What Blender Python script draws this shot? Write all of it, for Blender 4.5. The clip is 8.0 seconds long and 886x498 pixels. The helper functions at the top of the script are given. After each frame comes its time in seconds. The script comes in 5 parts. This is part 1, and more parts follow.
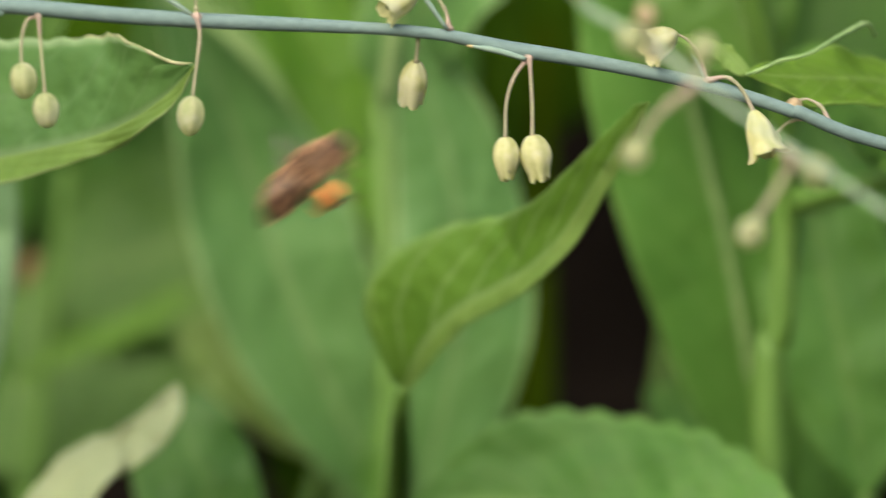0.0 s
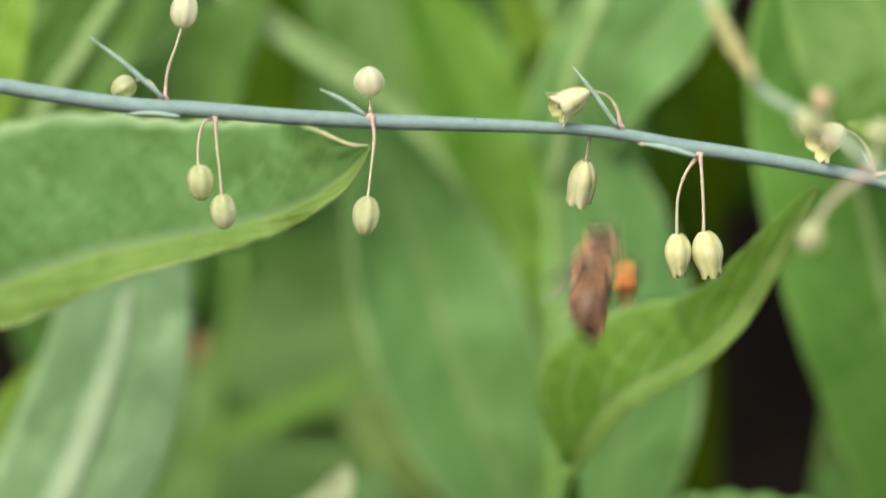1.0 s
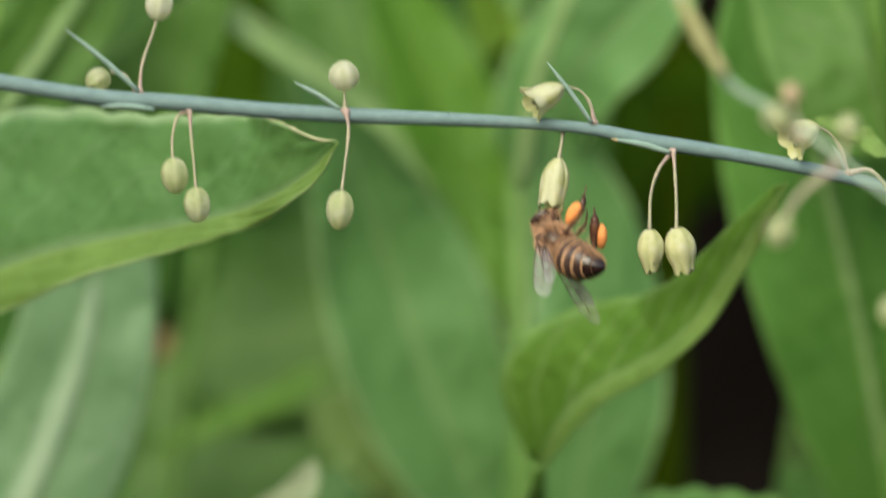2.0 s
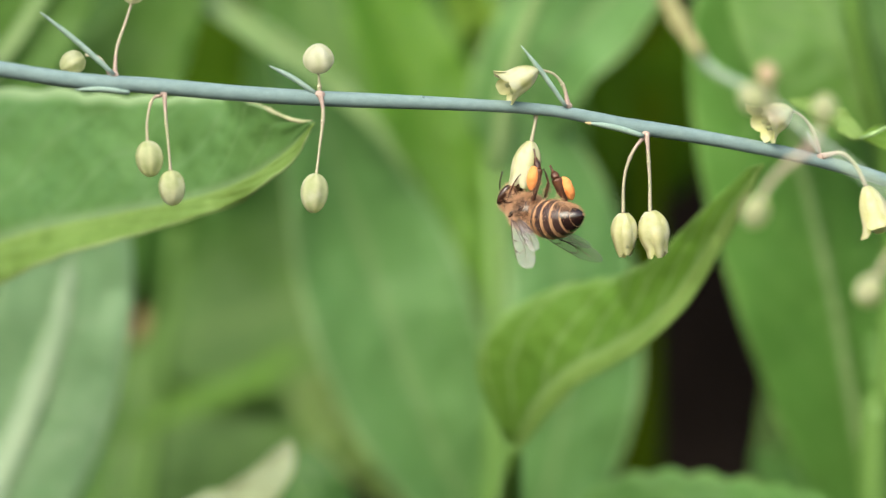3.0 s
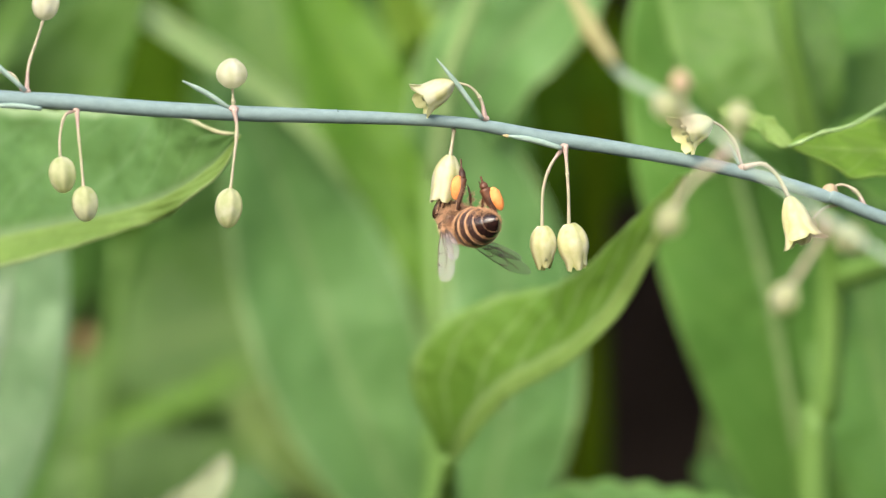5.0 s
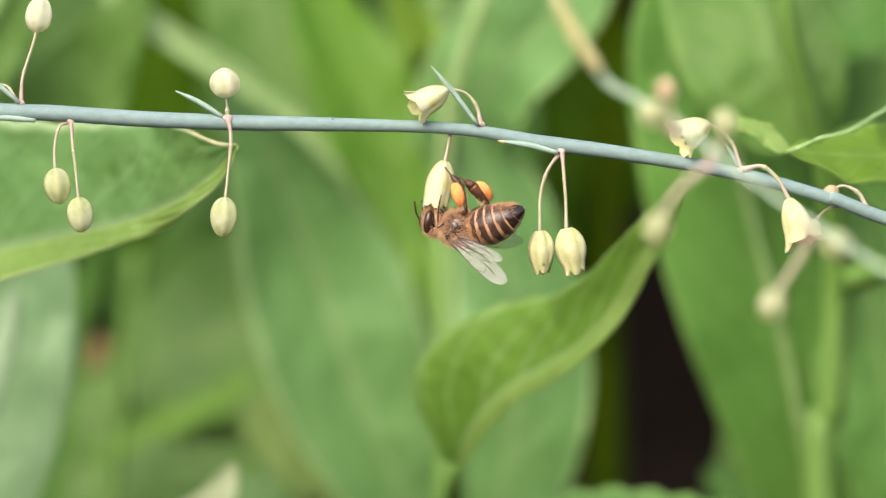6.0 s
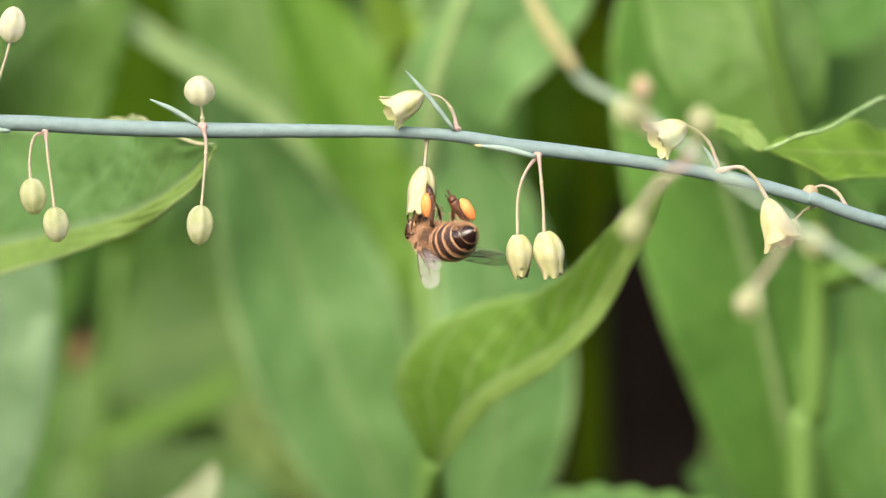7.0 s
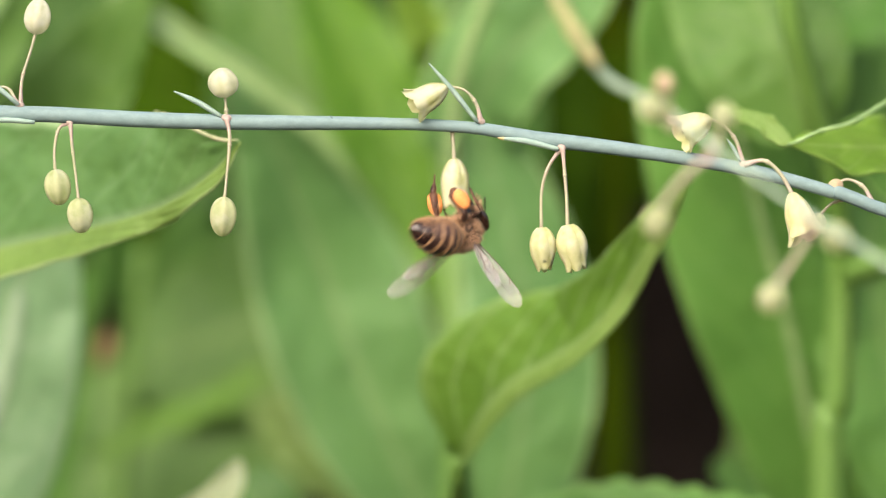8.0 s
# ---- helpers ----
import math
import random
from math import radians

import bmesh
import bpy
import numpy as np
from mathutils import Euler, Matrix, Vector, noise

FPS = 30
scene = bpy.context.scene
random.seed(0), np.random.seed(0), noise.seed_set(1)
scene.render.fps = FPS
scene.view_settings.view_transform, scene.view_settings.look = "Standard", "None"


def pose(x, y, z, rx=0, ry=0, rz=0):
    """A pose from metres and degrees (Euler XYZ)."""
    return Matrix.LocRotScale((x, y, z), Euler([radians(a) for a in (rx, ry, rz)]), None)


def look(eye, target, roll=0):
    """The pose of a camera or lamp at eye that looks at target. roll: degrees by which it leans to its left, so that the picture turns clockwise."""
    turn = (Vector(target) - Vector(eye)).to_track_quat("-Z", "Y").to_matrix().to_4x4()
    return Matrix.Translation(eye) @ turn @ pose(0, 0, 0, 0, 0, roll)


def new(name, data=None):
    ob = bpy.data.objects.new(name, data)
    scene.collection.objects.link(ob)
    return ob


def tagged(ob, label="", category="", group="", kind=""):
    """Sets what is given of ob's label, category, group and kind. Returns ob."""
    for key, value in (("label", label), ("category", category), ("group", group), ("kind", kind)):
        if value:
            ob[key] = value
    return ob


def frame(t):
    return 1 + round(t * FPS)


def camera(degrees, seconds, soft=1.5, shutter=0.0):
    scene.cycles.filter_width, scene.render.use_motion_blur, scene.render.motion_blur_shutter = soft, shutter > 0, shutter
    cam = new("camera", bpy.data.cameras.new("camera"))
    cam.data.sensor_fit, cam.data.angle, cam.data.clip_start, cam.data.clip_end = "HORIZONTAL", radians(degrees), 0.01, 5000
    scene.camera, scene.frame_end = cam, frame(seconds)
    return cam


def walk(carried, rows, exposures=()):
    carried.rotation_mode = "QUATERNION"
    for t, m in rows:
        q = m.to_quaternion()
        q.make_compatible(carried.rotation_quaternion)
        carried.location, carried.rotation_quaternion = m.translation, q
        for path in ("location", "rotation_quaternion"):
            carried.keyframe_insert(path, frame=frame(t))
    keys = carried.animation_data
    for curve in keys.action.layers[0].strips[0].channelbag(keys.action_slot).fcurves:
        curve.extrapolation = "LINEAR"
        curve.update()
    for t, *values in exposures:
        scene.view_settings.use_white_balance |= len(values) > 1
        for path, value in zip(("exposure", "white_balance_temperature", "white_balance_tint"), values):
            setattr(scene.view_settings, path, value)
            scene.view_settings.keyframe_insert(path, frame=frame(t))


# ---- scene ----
Z0 = 0.45
MM = 0.001


def rz_ry(x, y, z, lean, yaw):
    """A sway pose: lean turns counter-clockwise as seen from the front, yaw about the upright."""
    return Matrix.Translation((x, y, z + Z0)) @ pose(0, 0, 0, 0, -lean, 0) @ pose(0, 0, 0, 0, 0, yaw)


def eye(x, y, z, pan, tilt, roll):
    """A camera pose that looks along +y, then panned right, tilted up and rolled (degrees)."""
    return Matrix.Translation((x, y, z + Z0)) @ pose(0, 0, 0, 0, 0, -pan) @ pose(0, 0, 0, tilt) @ pose(0, 0, 0, 0, roll) @ pose(0, 0, 0, 90)


# camera: a long macro lens, focused on the branch
cam = camera(7.15, 8.0, 1.3, 0.5)
cam.data.dof.use_dof = True
cam.data.dof.focus_distance = 0.8
cam.data.dof.aperture_fstop = 15.0
walk(cam, [
    (0.0, eye(0.00169, -0.79313, 0.00297, 0.5603, -0.7219, 0.0358)),
    (0.2, eye(0.00031, -0.79471, 0.00289, 0.3230, -0.6150, -0.0144)),
    (0.3, eye(-0.00038, -0.79550, 0.00285, 0.1220, -0.5163, -0.0396)),
    (0.5, eye(-0.00177, -0.79708, 0.00277, -0.3810, -0.2978, -0.0898)),
    (0.8, eye(-0.00171, -0.79888, 0.00236, -0.6194, -0.1401, -0.2603)),
    (1.0, eye(-0.00167, -0.80008, 0.00209, -0.6033, 0.0010, -0.3740)),
    (1.2, eye(-0.00167, -0.79988, 0.00158, -0.5993, 0.1351, -0.4116)),
    (1.5, eye(-0.00168, -0.79958, 0.00082, -0.6685, 0.2912, -0.4680)),
    (1.8, eye(-0.00220, -0.79953, 0.00095, -0.4911, 0.1883, -0.4819)),
    (2.0, eye(-0.00254, -0.79949, 0.00104, -0.2765, 0.0370, -0.4912)),
    (2.2, eye(-0.00260, -0.79963, 0.00086, -0.2039, -0.0786, -0.5065)),
    (3.3, eye(-0.00292, -0.80039, -0.00011, 0.0849, -0.0495, -0.5907)),
    (3.5, eye(-0.00298, -0.80053, -0.00028, 0.1804, -0.0828, -0.6060)),
    (4.0, eye(-0.00000, -0.80000, 0.00000, 0.0000, 0.0000, -0.5066)),
    (4.5, eye(0.00344, -0.79769, -0.00056, -0.0746, 0.0428, -0.3499)),
    (4.7, eye(0.00512, -0.79811, -0.00050, -0.0815, 0.0528, -0.2555)),
    (5.8, eye(0.01433, -0.80044, -0.00019, -0.6969, 0.1465, 0.2639)),
    (6.0, eye(0.01600, -0.80087, -0.00013, -0.7852, 0.1334, 0.3584)),
    (6.5, eye(0.01786, -0.80004, -0.00027, -0.8148, 0.1062, 0.5456)),
    (7.0, eye(0.01850, -0.79884, 0.00016, -0.7941, 0.1020, 0.5792)),
    (7.5, eye(0.01909, -0.79900, 0.00013, -0.9204, 0.0068, 0.6356)),
    (8.0, eye(0.01899, -0.80063, 0.00059, -1.0199, 0.0375, 0.7297)),
], [(0.0, 0.94, 7350, 1), (1.0, 1.18, 7050, 3), (1.5, 0.91, 6950, -3), (2.0, 0.81, 6950, -3), (2.2, 0.84, 6950, -3), (3.5, 1.38, 6800, 6), (8.0, 1.41, 7200, 10)])

# light: bright overcast sky and a broad soft sun
world = bpy.data.worlds.new("sky")
scene.world = world
world.use_nodes = True
sky = world.node_tree.nodes.new("ShaderNodeTexSky")
sky.sky_type, sky.sun_disc = "NISHITA", False
sky.sun_elevation, sky.sun_rotation = radians(37), radians(203)
sky.air_density, sky.dust_density, sky.ozone_density = 1.0, 3.0, 1.0
world.node_tree.links.new(sky.outputs[0], world.node_tree.nodes["Background"].inputs[0])
world.node_tree.nodes["Background"].inputs[1].default_value = 0.125
sun = new("sun", bpy.data.lights.new("sun", "SUN"))
sun.data.energy, sun.data.angle, sun.data.color = 1.4, radians(45), (1.0, 0.96, 0.9)
sun.matrix_world = look((-0.6, -1.4, Z0 + 1.15), (0, 0, Z0))


# ---- materials ----
class Nodes:
    """A small helper to wire a node material."""

    def __init__(self, name):
        self.mat = bpy.data.materials.new(name)
        self.mat.use_nodes = True
        self.tree = self.mat.node_tree
        self.bsdf = self.tree.nodes["Principled BSDF"]
        self.out = self.tree.nodes["Material Output"]

    def node(self, kind, **sets):
        n = self.tree.nodes.new("ShaderNode" + kind)
        for key, value in sets.items():
            n.inputs[key.replace("_", " ")].default_value = value
        return n

    def link(self, a, b):
        self.tree.links.new(a, b)

    def math(self, op, a, b=0.0, c=0.0):
        n = self.tree.nodes.new("ShaderNodeMath")
        n.operation = op
        for i, v in enumerate((a, b, c)):
            if isinstance(v, (int, float)):
                n.inputs[i].default_value = v
            else:
                self.link(v, n.inputs[i])
        return n.outputs[0]

    def mix(self, f, a, b):
        n = self.tree.nodes.new("ShaderNodeMix")
        n.data_type = "RGBA"
        for sock, v in ((n.inputs[0], f), (n.inputs[6], a), (n.inputs[7], b)):
            if isinstance(v, (int, float)):
                sock.default_value = v
            elif isinstance(v, tuple):
                sock.default_value = (*v, 1)
            else:
                self.link(v, sock)
        return n.outputs[2]

    def noise(self, scale, detail=3.0, vec=None, rough=0.55):
        n = self.node("TexNoise", Scale=scale, Detail=detail, Roughness=rough)
        if vec is not None:
            self.link(vec, n.inputs["Vector"])
        return n.outputs[0]

    def ramp(self, f, lo, hi):
        n = self.tree.nodes.new("ShaderNodeMapRange")
        self.link(f, n.inputs[0])
        n.inputs[1].default_value, n.inputs[2].default_value = lo, hi
        return n.outputs[0]

    def bump(self, height, strength, dist):
        n = self.node("Bump", Strength=strength, Distance=dist)
        self.link(height, n.inputs["Height"])
        self.link(n.outputs[0], self.bsdf.inputs["Normal"])

    def coords(self, which="Object"):
        return self.tree.nodes.new("ShaderNodeTexCoord").outputs[which]


def leaf_material(name, dark, light, vein, rough=0.5, through_light=0.35, ribs=9.0, show=0.4, margin=0.2):
    """A leaf: mottled blade, pale midrib and side veins along its own length and width."""
    k = Nodes(name)
    uv = k.tree.nodes.new("ShaderNodeSeparateXYZ")
    k.link(k.coords("UV"), uv.inputs[0])
    u, v = uv.outputs[0], uv.outputs[1]
    across = k.math("ABSOLUTE", k.math("SUBTRACT", v, 0.5))
    obj = k.coords("Object")
    wob = k.noise(90.0, 2.0, obj)
    phase = k.math("FRACT", k.math("ADD", k.math("SUBTRACT", k.math("MULTIPLY", u, ribs), k.math("MULTIPLY", across, ribs * 0.55)), k.math("MULTIPLY", wob, 1.1)))
    side = k.ramp(k.math("ABSOLUTE", k.math("SUBTRACT", phase, 0.5)), 0.09, 0.0)
    mid = k.ramp(across, 0.05, 0.015)
    veins = k.math("MAXIMUM", k.math("MULTIPLY", side, show), k.math("MULTIPLY", mid, 0.6))
    mottle = k.ramp(k.math("ADD", k.math("MULTIPLY", k.noise(28.0, 2.0, obj), 0.5), k.math("MULTIPLY", k.noise(110.0, 4.0, obj), 0.5)), 0.35, 0.65)
    fine = k.ramp(k.noise(600.0, 3.0, obj), 0.25, 0.75)
    blade = k.mix(mottle, dark, light)
    blade = k.mix(k.math("MULTIPLY", fine, 0.25), blade, tuple(c * 1.4 for c in light))
    col = k.mix(k.math("MULTIPLY", veins, 0.75), blade, vein)
    rim = k.math("MULTIPLY", k.ramp(k.math("ADD", across, k.math("MULTIPLY", wob, 0.03)), 0.465, 0.505), margin)
    col = k.mix(rim, col, tuple(min(0.7, c * 1.35 + 0.05) for c in vein))
    k.link(col, k.bsdf.inputs["Base Color"])
    k.bsdf.inputs["Roughness"].default_value = rough
    k.bsdf.inputs["Specular IOR Level"].default_value = 0.4 if rough < 0.8 else 0.03
    net = k.node("TexVoronoi", Scale=420.0)
    net.feature = "SMOOTH_F1"
    k.link(obj, net.inputs["Vector"])
    net = k.math("ADD", net.outputs["Distance"], k.noise(160.0, 3.0, obj))
    k.bump(k.math("ADD", k.math("MULTIPLY", veins, -0.35), k.math("MULTIPLY", net, 0.9)), 0.8, 0.0006)
    tr = k.node("BsdfTranslucent")
    k.link(k.mix(0.5, col, tuple(min(1, c * 1.4) for c in light)), tr.inputs["Color"])
    mixer = k.node("MixShader", Fac=through_light)
    k.link(k.bsdf.outputs[0], mixer.inputs[1])
    k.link(tr.outputs[0], mixer.inputs[2])
    k.link(mixer.outputs[0], k.out.inputs["Surface"])
    return k.mat


def plain_material(name, a, b, scale, rough=0.5, bump=0.3, dist=0.0001, stretch=None, through_light=0.0, spec=0.4):
    """A mottled organic surface between two colours."""
    k = Nodes(name)
    vec = k.coords("Object")
    if stretch:
        m = k.tree.nodes.new("ShaderNodeMapping")
        m.inputs["Scale"].default_value = stretch
        k.link(vec, m.inputs["Vector"])
        vec = m.outputs[0]
    big, fine = k.noise(scale, 4.0, vec), k.noise(scale * 7, 3.0, vec)
    col = k.mix(k.ramp(k.math("ADD", k.math("MULTIPLY", big, 0.7), k.math("MULTIPLY", fine, 0.3)), 0.35, 0.65), a, b)
    k.link(col, k.bsdf.inputs["Base Color"])
    k.bsdf.inputs["Roughness"].default_value = rough
    k.bsdf.inputs["Specular IOR Level"].default_value = spec
    k.bump(fine, bump, dist)
    if through_light:
        tr = k.node("BsdfTranslucent")
        k.link(col, tr.inputs["Color"])
        mixer = k.node("MixShader", Fac=through_light)
        k.link(k.bsdf.outputs[0], mixer.inputs[1])
        k.link(tr.outputs[0], mixer.inputs[2])
        k.link(mixer.outputs[0], k.out.inputs["Surface"])
    return k.mat


def wing_material():
    """Clear membrane: mostly let through, with a faint grey film and gloss."""
    k = Nodes("wing_membrane")
    k.bsdf.inputs["Base Color"].default_value = (0.42, 0.375, 0.39, 1)
    k.bsdf.inputs["Roughness"].default_value = 0.26
    k.bump(k.noise(700.0, 2.0, k.coords("Object")), 0.7, 0.0003)
    clear = k.node("BsdfTransparent")
    mixer = k.node("MixShader", Fac=0.36)
    k.link(clear.outputs[0], mixer.inputs[1])
    k.link(k.bsdf.outputs[0], mixer.inputs[2])
    k.link(mixer.outputs[0], k.out.inputs["Surface"])
    return k.mat


LEAF_BLUE = leaf_material("leaf_bluish", (0.078, 0.19, 0.054), (0.138, 0.292, 0.09), (0.27, 0.40, 0.17), 0.5, 0.25, 7.0, 0.22, 0.6)
LEAF_SHEEN = leaf_material("leaf_silvery", (0.14, 0.275, 0.12), (0.24, 0.385, 0.21), (0.36, 0.47, 0.29), 0.33, 0.25, 7.0, 0.2)
LEAF_VEINED = leaf_material("leaf_veined", (0.078, 0.18, 0.018), (0.145, 0.285, 0.042), (0.34, 0.47, 0.22), 0.48, 0.35, 8.0, 0.65, 0.2)
LEAF_BACK = leaf_material("leaf_paler_underside", (0.13, 0.24, 0.045), (0.22, 0.34, 0.09), (0.28, 0.4, 0.14), 0.6, 0.35, 7.0, 0.08)
LEAF_GREEN = leaf_material("leaf_green", (0.06, 0.175, 0.028), (0.12, 0.285, 0.055), (0.26, 0.42, 0.12), 0.5, 0.35)
LEAF_YELLOW = leaf_material("leaf_yellow_green", (0.12, 0.24, 0.02), (0.22, 0.38, 0.05), (0.36, 0.5, 0.16), 0.5, 0.4)
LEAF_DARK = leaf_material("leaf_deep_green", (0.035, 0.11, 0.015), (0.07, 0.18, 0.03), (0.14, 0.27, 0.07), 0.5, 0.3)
LEAF_VIVID = leaf_material("leaf_vivid_green", (0.07, 0.19, 0.012), (0.14, 0.305, 0.03), (0.2, 0.33, 0.06), 0.5, 0.35)
LEAF_DUSKY = leaf_material("leaf_dusky_blue", (0.06, 0.15, 0.036), (0.112, 0.23, 0.064), (0.24, 0.34, 0.17), 0.5, 0.3, 7.0, 0.2, 0.75)
LEAF_OLIVE = leaf_material("leaf_olive_green", (0.115, 0.205, 0.035), (0.19, 0.305, 0.075), (0.27, 0.36, 0.15), 0.55, 0.3, 7.0, 0.15, 0.75)
LEAF_MID = leaf_material("leaf_mid_green", (0.05, 0.135, 0.018), (0.105, 0.225, 0.036), (0.18, 0.31, 0.08), 0.55, 0.35)
# near-black greens: the deep shade of the gaps put into the leaf colour
LEAF_SHADE = leaf_material("leaf_shade_tone", (0.018, 0.05, 0.002), (0.038, 0.082, 0.005), (0.05, 0.08, 0.01), 0.9, 0.15)
LEAF_PALE = leaf_material("leaf_pale_underside", (0.3, 0.37, 0.2), (0.44, 0.5, 0.3), (0.5, 0.55, 0.3), 0.7, 0.3)
STALK = plain_material("stalk_green", (0.09, 0.2, 0.03), (0.15, 0.28, 0.065), 60.0, 0.5, 0.4, 0.0004, (1, 1, 0.15), 0.15)
# copy of the stalk green, darkened to carry the shade
STALK_SHADE = plain_material("stalk_shade_tone", (0.02, 0.04, 0.001), (0.04, 0.066, 0.003), 60.0, 0.9, 0.4, 0.0004, (1, 1, 0.15), 0.0, 0.02)
MIDRIB = plain_material("whitish_midrib", (0.29, 0.42, 0.26), (0.4, 0.51, 0.35), 90.0, 0.45, 0.3, 0.0003)
PALE_RIB = plain_material("pale_rib", (0.2, 0.34, 0.12), (0.32, 0.45, 0.2), 60.0, 0.5, 0.3, 0.0003)
BRANCH = plain_material("glaucous_branch", (0.152, 0.225, 0.228), (0.203, 0.29, 0.292), 1300.0, 0.6, 0.4, 0.00005, (0.5, 1, 1), 0.0, 0.3)
NEEDLE = plain_material("needle_pale_green", (0.22, 0.32, 0.27), (0.31, 0.42, 0.37), 900.0, 0.55, 0.3, 0.00005)
RIM = plain_material("leaf_rim_straw", (0.3, 0.34, 0.16), (0.44, 0.42, 0.26), 500.0, 0.6, 0.5, 0.0002)
WITHERED = plain_material("withered_leaf", (0.2, 0.11, 0.05), (0.34, 0.21, 0.11), 300.0, 0.7)
SPUR = plain_material("papery_spur", (0.36, 0.26, 0.12), (0.52, 0.42, 0.22), 900.0, 0.7)
PEDICEL = plain_material("flower_stalk_mauve", (0.37, 0.38, 0.23), (0.44, 0.36, 0.29), 500.0, 0.55)
JOINT = plain_material("joint_mauve", (0.4, 0.28, 0.25), (0.48, 0.38, 0.33), 900.0, 0.6)
def ribbed_material(name, groove, body, ribs):
    """A bud or petal skin: pale body, greener lengthways grooves by the mesh's own uv."""
    k = Nodes(name)
    uv = k.tree.nodes.new("ShaderNodeSeparateXYZ")
    k.link(k.coords("UV"), uv.inputs[0])
    obj = k.coords("Object")
    wob = k.math("MULTIPLY", k.math("SUBTRACT", k.noise(700.0, 2.0, obj), 0.5), 0.5)
    wave = k.math("COSINE", k.math("MULTIPLY", k.math("ADD", k.math("MULTIPLY", uv.outputs[0], ribs), wob), 2 * math.pi))
    mott = k.ramp(k.noise(800.0, 4.0, obj), 0.3, 0.7)
    tone = k.math("ADD", k.math("MULTIPLY", k.ramp(wave, -1.0, 0.6), 0.35), k.math("MULTIPLY", mott, 0.65))
    col = k.mix(tone, groove, body)
    patch = k.math("MULTIPLY", k.ramp(k.noise(430.0, 3.0, obj), 0.5, 0.64), 0.65)
    col = k.mix(patch, col, tuple(min(0.88, c * 0.6 + 0.34) for c in body))
    k.link(col, k.bsdf.inputs["Base Color"])
    k.bsdf.inputs["Roughness"].default_value = 0.55
    k.bump(k.math("ADD", k.math("MULTIPLY", wave, 0.6), mott), 0.6, 0.00013)
    tr = k.node("BsdfTranslucent")
    k.link(col, tr.inputs["Color"])
    mixer = k.node("MixShader", Fac=0.55)
    k.link(k.bsdf.outputs[0], mixer.inputs[1])
    k.link(tr.outputs[0], mixer.inputs[2])
    k.link(mixer.outputs[0], k.out.inputs["Surface"])
    return k.mat


BUD = ribbed_material("bud_cream", (0.46, 0.53, 0.25), (0.69, 0.7, 0.45), 6.0)
BUD_WHITE = ribbed_material("bud_white", (0.62, 0.64, 0.42), (0.8, 0.79, 0.63), 6.0)
BUD_BROWN = plain_material("bud_withered", (0.34, 0.25, 0.15), (0.5, 0.39, 0.26), 420.0, 0.7)
TEPAL_PALE = ribbed_material("tepal_cream", (0.7, 0.71, 0.33), (0.88, 0.86, 0.58), 1.0)
TEPAL = ribbed_material("tepal_yellow", (0.64, 0.66, 0.3), (0.86, 0.84, 0.58), 1.0)
SHEATH = plain_material("straw_sheath", (0.3, 0.3, 0.13), (0.46, 0.42, 0.22), 300.0, 0.7)
STALK_FRONT = plain_material("front_stalk", (0.27, 0.39, 0.29), (0.4, 0.5, 0.38), 120.0, 0.55, 0.3, 0.0001)
# soil colour set far below real humus, carrying the shade behind the leaves
SOIL = plain_material("humus_shade_tone", (0.009, 0.007, 0.006), (0.024, 0.018, 0.015), 60.0, 1.0, 1.0, 0.004, None, 0.0, 0.0)
FUR = plain_material("bee_fur", (0.52, 0.31, 0.18), (0.9, 0.63, 0.43), 1500.0, 0.8, 0.2, 0.0001, None, 0.2)
FUR_PALE = plain_material("bee_pale_fur", (0.42, 0.23, 0.12), (0.66, 0.41, 0.25), 1500.0, 0.8, 0.2, 0.0001, None, 0.2)
CHITIN = plain_material("bee_dark_shell", (0.012, 0.006, 0.006), (0.04, 0.018, 0.014), 900.0, 0.2, 0.25, 0.00004, None, 0.0, 0.75)
BAND_DARK = plain_material("bee_brown_band", (0.028, 0.014, 0.012), (0.07, 0.036, 0.03), 900.0, 0.32, 0.3, 0.00005, None, 0.0, 0.5)
BAND = plain_material("bee_tan_band", (0.34, 0.18, 0.085), (0.5, 0.31, 0.18), 900.0, 0.55)
LEG = plain_material("bee_leg", (0.022, 0.01, 0.007), (0.15, 0.058, 0.03), 700.0, 0.4)
POLLEN = plain_material("orange_pollen", (0.82, 0.25, 0.06), (0.92, 0.38, 0.13), 900.0, 0.8, 0.8, 0.0002)
EYE = plain_material("bee_eye", (0.02, 0.008, 0.006), (0.06, 0.025, 0.015), 2500.0, 0.25, 0.2, 0.00003, None, 0.0, 0.6)
WING = wing_material()
WING_VEIN = plain_material("wing_vein", (0.05, 0.03, 0.02), (0.11, 0.075, 0.055), 900.0, 0.5)


# ---- building helpers ----
def part(name, bm, material, parent=None, label="", smooth=True):
    """Links a bmesh as one mesh object under a thing or a part."""
    me = bpy.data.meshes.new(name)
    bm.to_mesh(me)
    bm.free()
    for m in material if isinstance(material, (list, tuple)) else [material]:
        me.materials.append(m)
    if smooth:
        me.shade_smooth()
    ob = new(name, me)
    ob.parent = parent
    if parent:
        ob.matrix_parent_inverse = Matrix.Translation(-parent.location)
    return tagged(ob, label)


def spline(pts, n):
    """n + 1 points on a smooth curve through pts, evenly in parameter."""
    p = [Vector(q) for q in pts]
    p = [2 * p[0] - p[1], *p, 2 * p[-1] - p[-2]]
    out = []
    for i in range(n + 1):
        s = i / n * (len(p) - 3)
        k = min(int(s), len(p) - 4)
        t = s - k
        a, b, c, d = p[k:k + 4]
        out.append(0.5 * (2 * b + (c - a) * t + (2 * a - 5 * b + 4 * c - d) * t * t + (3 * b - a - 3 * c + d) * t ** 3))
    return out


